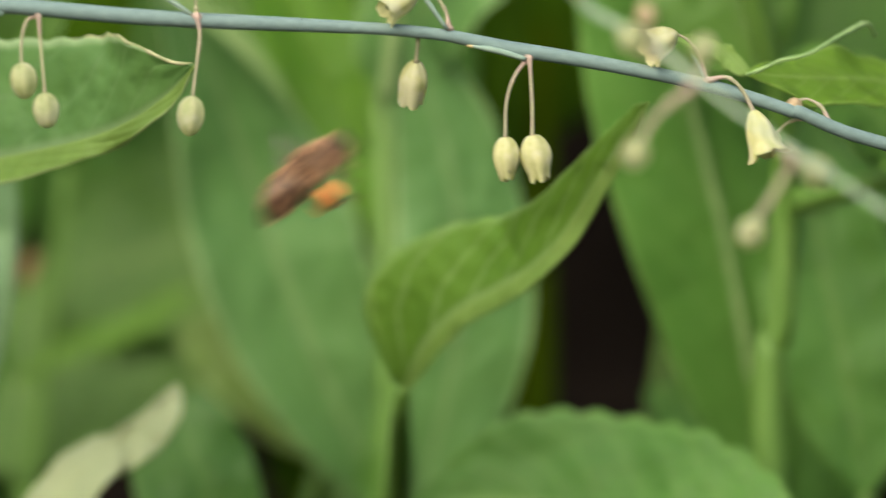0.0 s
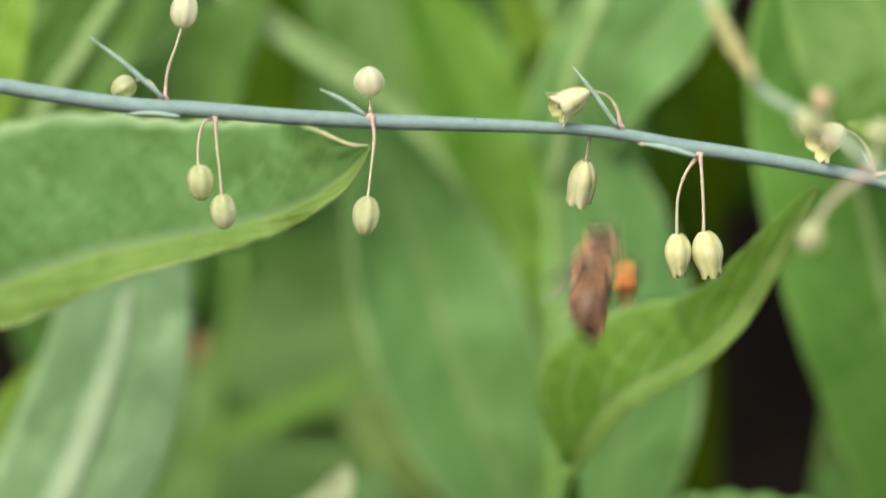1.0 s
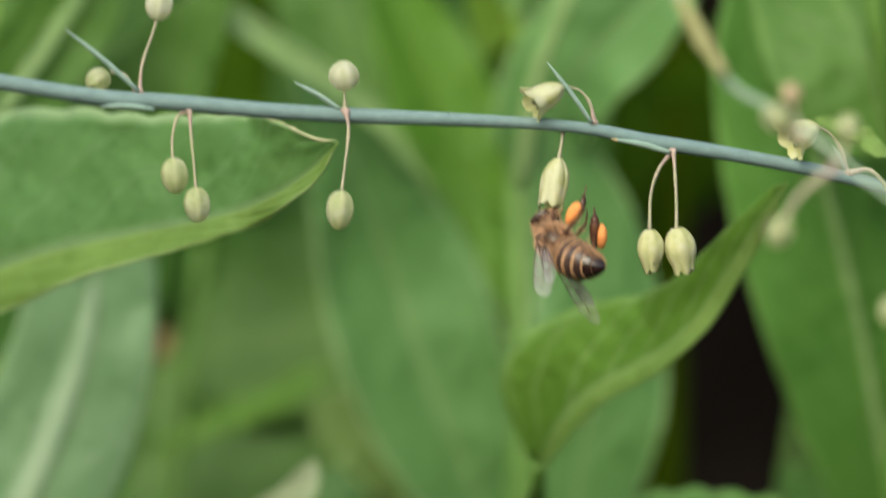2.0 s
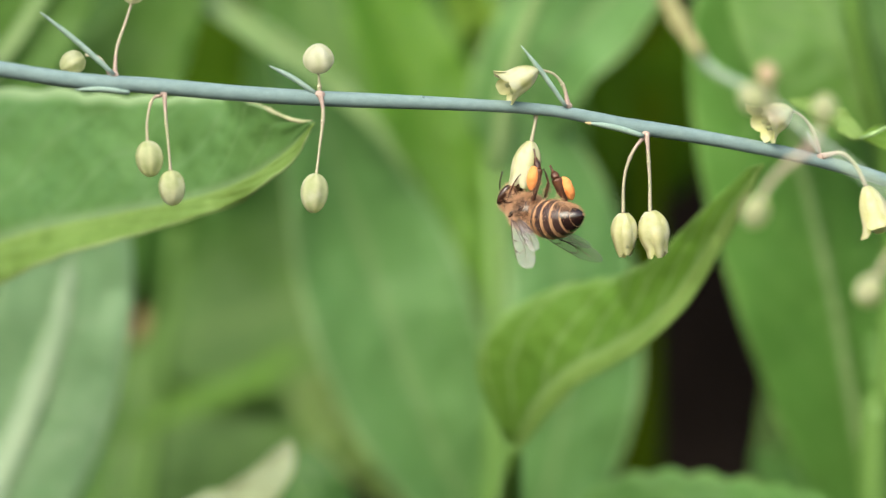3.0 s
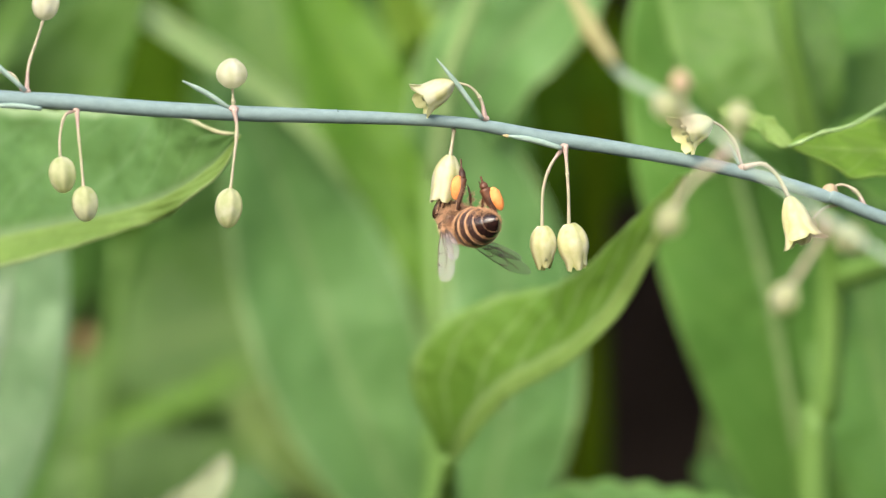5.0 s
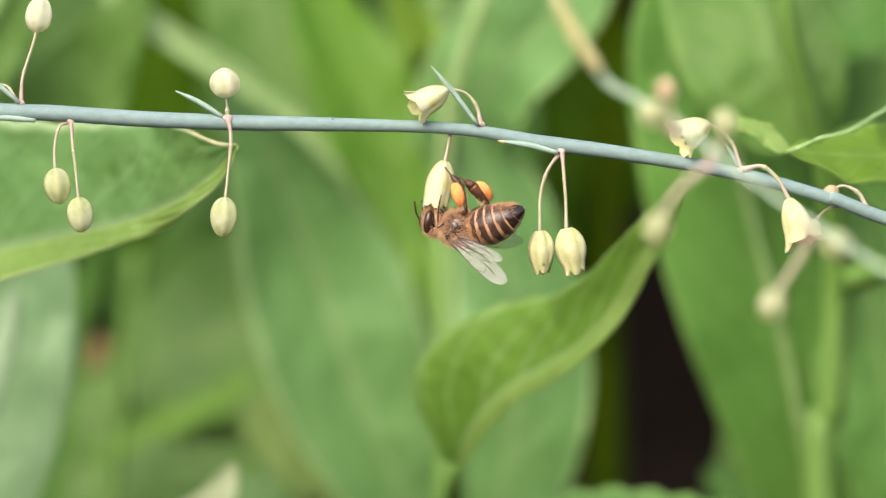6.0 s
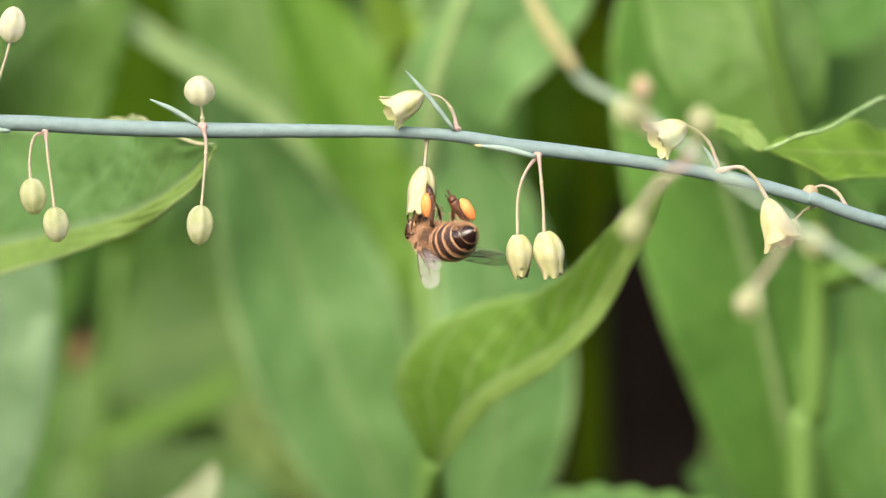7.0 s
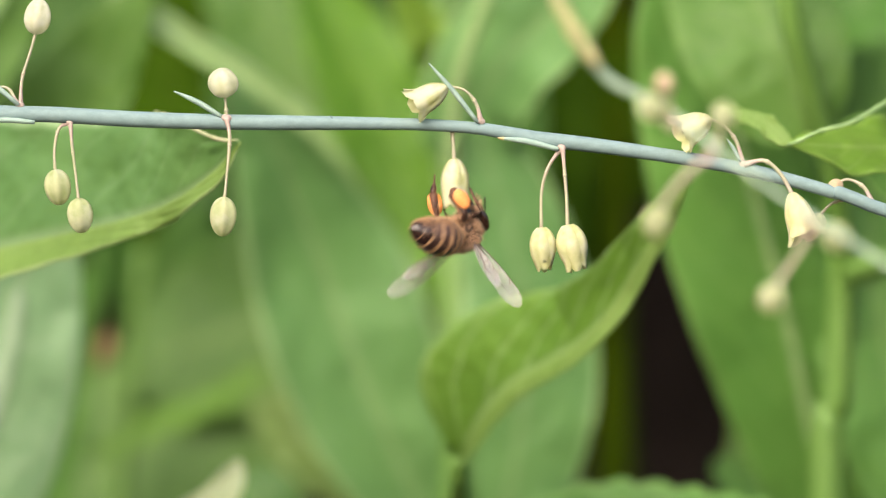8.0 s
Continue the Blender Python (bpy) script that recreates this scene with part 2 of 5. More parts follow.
def lerp_list(values, u):
    s = u * (len(values) - 1)
    k = min(int(s), len(values) - 2)
    return values[k] + (values[k + 1] - values[k]) * (s - k)


def soft_list(values, u):
    """A smooth curve through evenly spaced values."""
    s = u * (len(values) - 1)
    k = min(int(s), len(values) - 2)
    t = s - k
    a, b, c, d = values[max(k - 1, 0)], values[k], values[k + 1], values[min(k + 2, len(values) - 1)]
    return max(0.5 * (2 * b + (c - a) * t + (2 * a - 5 * b + 4 * c - d) * t * t + (3 * b - a - 3 * c + d) * t ** 3), 0.00005)


def tube(bm, pts, radii, seg=10, n=24, mat=0, bumps=0.0):
    """A round tapered tube along a smooth curve, closed at its ends."""
    line = spline(pts, n)
    rings = []
    up = Vector((0.13, 1, 0.21)).normalized()
    for i, c in enumerate(line):
        t = (line[min(i + 1, n)] - line[max(i - 1, 0)]).normalized()
        a = t.cross(up).normalized()
        b = t.cross(a)
        r = lerp_list(radii, i / n) * (1 + bumps * noise.noise(c * 900))
        rings.append([bm.verts.new(c + r * (math.cos(w) * a + math.sin(w) * b)) for w in (2 * math.pi * j / seg for j in range(seg))])
    for p, q in zip(rings, rings[1:]):
        for j in range(seg):
            bm.faces.new((p[j], p[(j + 1) % seg], q[(j + 1) % seg], q[j])).material_index = mat
    for ring, flip in ((rings[0], True), (rings[-1], False)):
        f = bm.faces.new(ring[::-1] if flip else ring)
        f.material_index = mat
    return line


def ovoid(bm, m, rx, ry, rz, seg=20, rings=12, lobes=0, depth=0.0, point=0.0, mat=0):
    """An egg along local z, with lobes running lengthways and a slightly pointed lower end."""
    uv = bm.loops.layers.uv.verify()
    rows = []
    for i in range(1, rings):
        a = math.pi * i / rings
        z = math.cos(a)
        row = []
        for j in range(seg):
            w = 2 * math.pi * j / seg
            k = math.sin(a) * (1 + depth * math.cos(lobes * w)) * (1 + point * z)
            row.append(bm.verts.new(m @ Vector((rx * k * math.cos(w), ry * k * math.sin(w), rz * z))))
        rows.append(row)
    top, low = bm.verts.new(m @ Vector((0, 0, rz))), bm.verts.new(m @ Vector((0, 0, -rz)))
    for j in range(seg):
        bm.faces.new((top, rows[0][j], rows[0][(j + 1) % seg])).material_index = mat
        bm.faces.new((low, rows[-1][(j + 1) % seg], rows[-1][j])).material_index = mat
    for p, q in zip(rows, rows[1:]):
        for j in range(seg):
            f = bm.faces.new((p[j], q[j], q[(j + 1) % seg], p[(j + 1) % seg]))
            f.material_index = mat
            for loop, w in zip(f.loops, (j, j, j + 1, j + 1)):
                loop[uv].uv = (w / seg, 0.5)


def axis_pose(at, z_axis):
    """A pose at a place whose local z runs along z_axis."""
    return Matrix.Translation(at) @ Vector(z_axis).to_track_quat("Z", "Y").to_matrix().to_4x4()


def leaf_bm(pts, right, left, facing=(0, -1, 0), fold=(0, 0), shape=(0.7, 0.8), wave=0.6, seed=0, teeth=0.0, cup=0.0, pucker=0.7, n=48, m=9, halves=0):
    """A leaf blade along a curved midrib from base to tip: its two half widths (metres), the way it faces, how each half folds (degrees),
    waved and toothed margins, raised cells between the side veins. Half widths may be lists from base to tip in place of a shape."""
    rnd = random.Random(seed)
    bm = bmesh.new()
    uv = bm.loops.layers.uv.new("UVMap")
    line = spline(pts, n)
    face = Vector(facing).normalized()
    a, b = shape
    top = (a / (a + b)) ** a * (b / (a + b)) ** b
    ph = [rnd.uniform(0, 6.28) for _ in range(4)]
    big = max(*right, *left) if isinstance(right, list) else max(right, left)
    rows = []
    for i, c in enumerate(line):
        u = i / n
        t = (line[min(i + 1, n)] - line[max(i - 1, 0)]).normalized()
        side = t.cross(face).normalized()
        nn = side.cross(t).normalized()
        w = max(u ** a * (1 - u) ** b / top, 0.012)
        row = []
        for j in range(-m, m + 1):
            s = abs(j) / m
            half = right if j > 0 else left
            if isinstance(half, list):
                half, w = soft_list(half, u), 1.0
            f = radians(fold[0] if j > 0 else fold[1])
            d = w * half * s
            edge = 1 + teeth * (abs(math.sin(u * 40 + ph[3])) - 0.5) * s ** 3
            lift = d * math.sin(f) + cup * big * w * s * s
            ripple = wave * MM * (math.sin(13 * u + ph[0] + (1.3 if j > 0 else 0)) + 0.5 * math.sin(29 * u + ph[1])) * s * s * min(1, 4 * u, 4 * (1 - u) + 0.1)
            cells = 0.00012 * math.cos(2 * math.pi * (9 * u - 9 * 0.275 * s)) * min(1, 3 * s) * (1 - s * 0.5)
            x = d * math.cos(f) * edge
            cells += pucker * MM * noise.noise(Vector((u * 9 + seed, j * 0.33, seed * 1.7))) * min(1, 3 * s + 0.2) * min(1, d / 0.005)
            row.append((bm.verts.new(c + side * (x if j > 0 else -x) + nn * (lift + ripple + cells)), u, 0.5 + 0.5 * j / m))
        rows.append(row)
    for p, q in zip(rows, rows[1:]):
        for j in range(2 * m):
            quad = (p[j], p[j + 1], q[j + 1], q[j])
            fc = bm.faces.new([k[0] for k in quad])
            fc.material_index = halves if j >= m else 0
            for loop, k in zip(fc.loops, quad):
                loop[uv].uv = (k[1], k[2])
    return bm


def add_leaf(plant, mat, pts, right, left, label="", petiole=None, thick=0.25, name="leaf", **kw):
    """A leaf of a plant, with its petiole running down to the stalk or the ground."""
    right, left = ([w * MM for w in h] if isinstance(h, list) else h * MM for h in (right, left))
    leaf = part(name, leaf_bm(pts, right, left, **kw), mat, plant, label)
    mod = leaf.modifiers.new("thickness", "SOLIDIFY")
    mod.thickness, mod.offset = thick * MM, 0
    if petiole:
        bm = bmesh.new()
        tube(bm, [Vector(pts[0]) * 0.97 + Vector(pts[1]) * 0.03, *[Vector(p) for p in petiole]], [0.0009, 0.0014, 0.002], 8, 16)
        part("petiole", bm, STALK, leaf)
    return leaf


def thing(name, at, label, category, group=""):
    ob = new(name)
    ob.location = at
    ob.empty_display_size = 0.01
    return tagged(ob, label, category, group)


# ---- the ground ----
bm = bmesh.new()
cells = 48
grid = [[bm.verts.new((x, y, 0.006 * noise.noise(Vector((x * 9, y * 9, 0))) if abs(x) < 2 and abs(y) < 2 else 0))
         for x in [math.copysign(abs(i / cells) ** 5 * 400 + abs(i / cells) * 1.2, i) for i in range(-cells, cells + 1)]]
        for y in [math.copysign(abs(i / cells) ** 5 * 400 + abs(i / cells) * 1.2, i) for i in range(-cells, cells + 1)]]
for p, q in zip(grid, grid[1:]):
    for j in range(2 * cells):
        bm.faces.new((p[j], p[j + 1], q[j + 1], q[j]))
tagged(part("ground", bm, SOIL), "bare humus soil under the garden plants, colour darkened for shade", "soil", kind="structure")

# steep added bank of soil, darkened for shade, closes the bed behind the plants
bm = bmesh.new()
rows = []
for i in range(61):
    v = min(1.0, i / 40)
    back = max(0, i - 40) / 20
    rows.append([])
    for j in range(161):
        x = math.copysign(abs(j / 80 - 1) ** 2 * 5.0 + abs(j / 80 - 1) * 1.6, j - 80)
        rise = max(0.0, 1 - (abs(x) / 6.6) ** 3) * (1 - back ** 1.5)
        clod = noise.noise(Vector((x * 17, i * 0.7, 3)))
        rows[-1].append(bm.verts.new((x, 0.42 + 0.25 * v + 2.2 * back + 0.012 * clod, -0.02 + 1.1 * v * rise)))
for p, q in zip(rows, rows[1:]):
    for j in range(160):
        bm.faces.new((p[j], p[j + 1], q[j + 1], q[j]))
tagged(part("backdrop", bm, SOIL), "added steep bank behind the leaves, deep shade put into its soil colour", "soil bank", kind="structure")

# ---- the broad-leaved plants behind ----
# a tall plant with a pale upright stalk
plant = thing("broadleaf_plant", (0.003, 0.13, 0), "tall leafy green garden plant with large pointed leaves", "plant", "broad-leaved plants")
bm = bmesh.new()
tube(bm, [(0.003, 0.13, -0.01), (0.001, 0.128, 0.2), (0.00367, 0.13269, 0.40870), (0.00347, 0.13919, 0.44126), (0.00258, 0.14568, 0.46451), (0.00198, 0.15216, 0.49867)], [0.004, 0.0026, 0.0017, 0.0015, 0.0013], 12, 40)
part("stalk", bm, STALK, plant)
# blade that reaches up behind the pair of flowers
add_leaf(plant, (LEAF_VEINED, LEAF_BACK), [(0.00536, 0.07170, 0.42511), (0.00771, 0.06700, 0.43010), (0.01154, 0.06200, 0.43451), (0.01622, 0.05650, 0.43738), (0.02019, 0.05200, 0.43993), (0.02396, 0.04750, 0.44386), (0.02725, 0.04200, 0.44930), (0.02995, 0.03600, 0.45410), (0.03225, 0.02960, 0.45790), (0.03350, 0.02640, 0.45960)],
         [0.8, 2.2, 2.5, 2.5, 2.5, 2.4, 2.3, 2.0, 1.6, 1.1, 0.1], [2.0, 10.2, 10.8, 9.6, 8.1, 6.5, 4.8, 3.3, 2.1, 1.2, 0.1],
         "pointed yellow-green leaf folded along its midrib", [(0.00500, 0.07700, 0.42146), (0.00500, 0.09400, 0.41627), (0.00440, 0.12600, 0.40362)], facing=(-0.1, -0.95, 0.25), fold=(20, -5), wave=0.55, seed=2, teeth=0.03, pucker=0.35, halves=1)
add_leaf(plant, LEAF_BLUE, [(0.00703, 0.13659, 0.40632), (0.01138, 0.13400, 0.42280), (0.01299, 0.13269, 0.43693), (0.01118, 0.13269, 0.45323), (0.00566, 0.13138, 0.47022)], 10.0, 8.5, "bluish leaf behind the folded one", [(0.00518, 0.13400, 0.40420)], facing=(0.05, -0.9, 0.3), fold=(-10, 10), shape=(0.55, 0.6), wave=0.6, seed=3)
add_leaf(plant, LEAF_GREEN, [(0.00145, 0.14957, 0.40115), (0.00365, 0.14957, 0.41098), (0.00625, 0.14957, 0.41930), (0.00732, 0.14827, 0.42764)], 4.5, 4.5, "", None, facing=(0, -0.9, 0.3), seed=11)
# large bluish blade
add_leaf(plant, LEAF_BLUE, [(0.00369, 0.15346, 0.40552), (-0.00436, 0.15086, 0.42297), (-0.00994, 0.14957, 0.43656), (-0.01468, 0.14827, 0.45087), (-0.02102, 0.14178, 0.46730), (-0.02813, 0.13919, 0.47990)], [2.0, 6.0, 9.0, 10.5, 11.5, 11.6, 10.5, 7.8, 5.3, 3.0, 0.3], [2.0, 6.0, 9.0, 10.5, 11.0, 11.0, 10.5, 8.5, 5.5, 3.0, 0.3],
         "large bluish-green leaf with a pale margin", [(0.004, 0.14, 0.36)], facing=(-0.05, -0.85, 0.5), fold=(10, 12), shape=(0.75, 0.6), wave=0.6, seed=4)
add_leaf(plant, PALE_RIB, [(-0.00862, 0.14178, 0.45914), (-0.01273, 0.13919, 0.46543), (-0.01902, 0.13530, 0.47165), (-0.02855, 0.13008, 0.47797), (-0.04092, 0.12485, 0.48597)], 1.5, 2.1, "pale leaf edge curled over", None, fold=(15, 15), shape=(0.95, 0.25), wave=0.2, seed=5, thick=0.6)
add_leaf(plant, LEAF_VIVID, [(0.00463, 0.15216, 0.43737), (0.00116, 0.15216, 0.44719), (-0.00382, 0.15346, 0.45550), (-0.00882, 0.15476, 0.46458)], 3.2, 2.2, "young yellow-green leaf", None, facing=(0.2, -0.9, 0.3), shape=(0.4, 0.6), wave=0.4, seed=26)
add_leaf(plant, LEAF_VIVID, [(0.00348, 0.16773, 0.44025), (-0.00238, 0.16514, 0.45635), (-0.00861, 0.16514, 0.47242), (-0.01678, 0.16514, 0.49079)], 8.5, 8.5, "", [(0.00336, 0.14178, 0.43525)], facing=(0.3, -0.9, 0.2), fold=(20, 20), shape=(0.5, 0.5), wave=0.4, seed=6)
add_leaf(plant, LEAF_YELLOW, [(0.00252, 0.14697, 0.47356), (-0.00014, 0.14178, 0.48015), (-0.00428, 0.13919, 0.48751)], 3.5, 3.0, "young yellow-green leaf", None, fold=(20, 20), seed=7)
add_leaf(plant, LEAF_BLUE, [(0.00335, 0.13919, 0.46142), (0.00918, 0.12877, 0.47351), (0.01788, 0.12223, 0.48255), (0.02794, 0.11700, 0.49263)], 7.6, 9.5, "broad grey-green leaf", None, facing=(0.05, -0.85, 0.55), fold=(-5, 15), shape=(0.45, 0.6), wave=0.7, seed=8)
bm = bmesh.new()
tube(bm, [(0.00350, 0.13138, 0.46058), (0.00489, 0.12354, 0.47298), (0.00847, 0.11831, 0.48309), (0.01262, 0.11569, 0.49321)], [0.0012, 0.001, 0.0009], 10, 16)
part("side_stalk", bm, PALE_RIB, plant)

add_leaf(plant, LEAF_MID, [(-0.00907, 0.18459, 0.44392), (-0.01546, 0.18459, 0.46424), (-0.02185, 0.18589, 0.47989), (-0.02831, 0.18849, 0.49723)], 13.0, 8.0, "", [(0.002, 0.16, 0.38)], facing=(0, -0.95, 0.2), fold=(8, 8), shape=(0.5, 0.4), seed=10)

# low toothed blade that rises from below
low = thing("broadleaf_plant", (0.04, 0.085, 0), "low plant with a bright green toothed leaf", "plant", "broad-leaved plants")
add_leaf(low, LEAF_GREEN, [(0.05123, 0.07170, 0.39912), (0.03719, 0.08300, 0.40642), (0.02174, 0.09160, 0.40990), (0.00621, 0.09580, 0.41015)], [3.0, 11.0, 13.0, 13.8, 13.6, 13.2, 12.6, 11.4, 8.9, 4.7, 0.1], [3.0, 9.0, 11.0, 11.5, 11.0, 10.0, 9.0, 8.0, 6.0, 3.0, 0.1], "bright green leaf with toothed margin",
         [(0.045, 0.088, 0.34), (0.04, 0.085, -0.01)], facing=(0, -0.95, 0.3), fold=(8, 10), wave=0.6, seed=12, teeth=0.09)

add_leaf(low, LEAF_DARK, [(0.05687, 0.15000, 0.40591), (0.04922, 0.15000, 0.41417), (0.04312, 0.15000, 0.41904), (0.03780, 0.15000, 0.42202)], 5.5, 5.5, "", [(0.05, 0.12, 0.36), (0.042, 0.09, 0.2)], facing=(0, -0.9, 0.4), fold=(10, 10), wave=0.5, seed=47)

# plant to the left with the broad pointed blade near the buds
left = thing("broadleaf_plant", (-0.075, 0.1, 0), "leafy green plant with broad arching pointed leaves", "plant", "broad-leaved plants")
bm = bmesh.new()
tube(bm, [(-0.075, 0.1, -0.01), (-0.078, 0.1, 0.2), (-0.082, 0.1, 0.38), (-0.084, 0.1, 0.47)], [0.004, 0.003, 0.0022, 0.0014], 12, 24)
part("stalk", bm, STALK, left)
arching = add_leaf(left, (LEAF_DUSKY, LEAF_OLIVE), [(-0.07440, 0.06200, 0.44254), (-0.06339, 0.05200, 0.44747), (-0.05268, 0.04300, 0.45095), (-0.04360, 0.03600, 0.45288), (-0.03536, 0.03000, 0.45452), (-0.02957, 0.02500, 0.45605), (-0.02520, 0.02100, 0.45809), (-0.02152, 0.01700, 0.46075), (-0.01867, 0.01400, 0.46378)],
         [1.0, 5.6, 5.0, 4.0, 3.0, 2.4, 2.0, 1.6, 0.2], [9.0, 18.5, 17.6, 14.8, 12.8, 11.4, 9.8, 5.8, 0.3],
         "broad pointed leaf with a wavy upturned margin", [(-0.078, 0.1, 0.41)], facing=(0, -0.98, 0.14), fold=(20, -8), wave=0.9, seed=13, teeth=0.04, n=72, halves=1)
bm = bmesh.new()
edge = [arching.data.vertices[i * 19].co for i in range(40, 73)]
tube(bm, edge[::2], [0.00006, 0.00016, 0.0002, 0.00016, 0.0002, 0.00017, 0.00022, 0.0001], 8, 60, 0, 0.6)
part("rim", bm, RIM, arching, "straw-coloured crinkled leaf edge")
silvery = add_leaf(left, LEAF_SHEEN, [(-0.06717, 0.10800, 0.40317), (-0.06194, 0.10600, 0.41631), (-0.05672, 0.10500, 0.42866), (-0.05314, 0.10400, 0.43880), (-0.05100, 0.10300, 0.44746), (-0.04977, 0.10200, 0.45323), (-0.04923, 0.10200, 0.45682)], [7.0, 10.5, 11.0, 9.8, 8.0, 6.0, 2.0], [8.0, 9.0, 9.0, 8.5, 8.0, 6.0, 2.0], "silvery bluish leaf with a broad whitish midrib", [(-0.06, 0.09, 0.3)], facing=(0.1, -0.95, 0.35), fold=(5, 8), wave=0.3, seed=14)
add_leaf(silvery, MIDRIB, [(-0.06711, 0.10720, 0.40321), (-0.06189, 0.10520, 0.41634), (-0.05667, 0.10420, 0.42867), (-0.05309, 0.10320, 0.43881), (-0.05116, 0.10220, 0.44674)], 1.7, 1.4, "whitish midrib", None, name="midrib", shape=(0.2, 0.4), wave=0.0, seed=15, thick=0.5)
add_leaf(left, LEAF_PALE, [(-0.04313, 0.08314, 0.39873), (-0.04033, 0.08314, 0.40572), (-0.03654, 0.08457, 0.41193), (-0.03030, 0.08600, 0.41817)], 6.0, 4.0, "whitish underside of a twisted leaf", [(-0.07, 0.1, 0.36)], facing=(-0.2, -0.7, 0.7), fold=(10, 10), shape=(0.3, 0.3), wave=0.5, seed=17)
add_leaf(left, LEAF_PALE, [(-0.03224, 0.08740, 0.41657), (-0.02812, 0.08600, 0.41929), (-0.02504, 0.08600, 0.42209), (-0.02269, 0.08740, 0.42512)], 4.4, 1.4, "whitish twisted tip of the leaf", None, facing=(0.2, -0.8, 0.4), fold=(15, 10), shape=(0.12, 0.55), wave=0.5, seed=27)
add_leaf(left, LEAF_DARK, [(-0.01589, 0.11831, 0.39070), (-0.01802, 0.11700, 0.40386), (-0.02091, 0.11700, 0.41403), (-0.02461, 0.11962, 0.42265)], 7.0, 9.0, "", [(-0.06, 0.11, 0.3)], facing=(0, -0.95, 0.1), fold=(-10, 10), shape=(0.5, 0.35), seed=18)
add_leaf(left, LEAF_MID, [(-0.00872, 0.21832, 0.44779), (-0.02323, 0.21703, 0.44244), (-0.03533, 0.21703, 0.43792), (-0.04662, 0.21703, 0.43340)], 14.5, 14.5, "", [(-0.045, 0.22, 0.42)], facing=(0.05, -0.92, 0.3), fold=(-8, 2), shape=(0.35, 0.7), wave=0.8, seed=19)
add_leaf(left, LEAF_GREEN, [(-0.05431, 0.19886, 0.40862), (-0.05195, 0.19757, 0.42455), (-0.05022, 0.19627, 0.43806), (-0.04677, 0.19368, 0.45312)], 2.4, 3.6, "", [(-0.06, 0.18, 0.32)], facing=(0, -0.95, 0.2), seed=28)
add_leaf(left, (LEAF_MID, LEAF_OLIVE), [(-0.06599, 0.21832, 0.41181), (-0.04904, 0.21832, 0.42082), (-0.03288, 0.21832, 0.42699), (-0.01591, 0.21897, 0.42992), (0.00352, 0.22092, 0.43243)], 16.0, 14.0, "", [(-0.07, 0.22, 0.34)], facing=(0, -0.92, 0.35), fold=(4, 2), shape=(0.5, 0.5), wave=0.5, seed=20)
add_leaf(left, LEAF_MID, [(-0.05948, 0.23600, 0.41653), (-0.04468, 0.23600, 0.42409), (-0.02985, 0.23500, 0.43085), (-0.01178, 0.23500, 0.43843)], 11.0, 11.0, "", [(-0.05, 0.235, 0.34)], facing=(0, -0.92, 0.35), fold=(6, 6), shape=(0.5, 0.5), wave=0.6, seed=43)
add_leaf(left, LEAF_VIVID, [(-0.04948, 0.20000, 0.42215), (-0.03995, 0.20000, 0.42622), (-0.03043, 0.20000, 0.43005), (-0.02330, 0.20000, 0.43489)], 1.3, 2.4, "yellow-green leaf edge turned to the light", None, facing=(0, -0.8, 0.6), shape=(0.5, 0.5), wave=0.6, seed=44)
add_leaf(left, LEAF_OLIVE, [(-0.00501, 0.17000, 0.41293), (-0.01164, 0.17000, 0.41983), (-0.01828, 0.17100, 0.42593), (-0.02477, 0.17200, 0.43049)], 6.0, 5.0, "dull olive leaf", [(-0.02, 0.17, 0.36)], facing=(0, -0.92, 0.3), fold=(6, 6), shape=(0.5, 0.5), wave=0.6, seed=45)
add_leaf(left, LEAF_DARK, [(-0.02719, 0.22500, 0.44004), (-0.02878, 0.22500, 0.45309), (-0.03069, 0.22500, 0.46615), (-0.03288, 0.22500, 0.48246)], 6.0, 6.0, "", [(-0.05, 0.2, 0.38)], facing=(0, -0.9, 0.3), seed=48)
add_leaf(left, LEAF_YELLOW, [(-0.07059, 0.11500, 0.40132), (-0.06919, 0.11400, 0.41596), (-0.06594, 0.11300, 0.42766), (-0.06232, 0.11200, 0.43789)], 9.5, 6.0, "bright yellow-green leaf", [(-0.075, 0.11, 0.34)], facing=(0, -0.85, 0.5), fold=(10, 10), seed=49)
add_leaf(left, WITHERED, [(-0.04552, 0.19000, 0.44021), (-0.04598, 0.19000, 0.43878), (-0.04659, 0.19000, 0.43720), (-0.04705, 0.19000, 0.43562)], 1.0, 1.2, "small withered brown leaf", None, facing=(0.2, -0.9, 0.3), fold=(20, 20), wave=0.8, seed=46)
# leaf in the shade colour, standing for a dark gap
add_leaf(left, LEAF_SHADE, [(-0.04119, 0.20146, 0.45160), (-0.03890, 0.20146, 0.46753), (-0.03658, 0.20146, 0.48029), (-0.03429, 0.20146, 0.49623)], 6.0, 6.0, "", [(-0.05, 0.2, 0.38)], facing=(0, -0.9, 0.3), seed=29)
add_leaf(left, LEAF_MID, [(-0.05280, 0.13138, 0.44099), (-0.04750, 0.12746, 0.45654), (-0.04229, 0.12485, 0.47052), (-0.03420, 0.12223, 0.48664)], 4.5, 12.0, "", [(-0.08, 0.1, 0.4)], facing=(0, -0.85, 0.45), fold=(5, 10), seed=22)
upright = add_leaf(left, LEAF_MID, [(-0.07902, 0.11831, 0.44094), (-0.06800, 0.11569, 0.46251), (-0.05485, 0.11308, 0.48287), (-0.04897, 0.11046, 0.49403)], 7.5, 7.5, "", [(-0.084, 0.1, 0.45)], facing=(0, -0.98, 0.1), fold=(12, 12), seed=23)
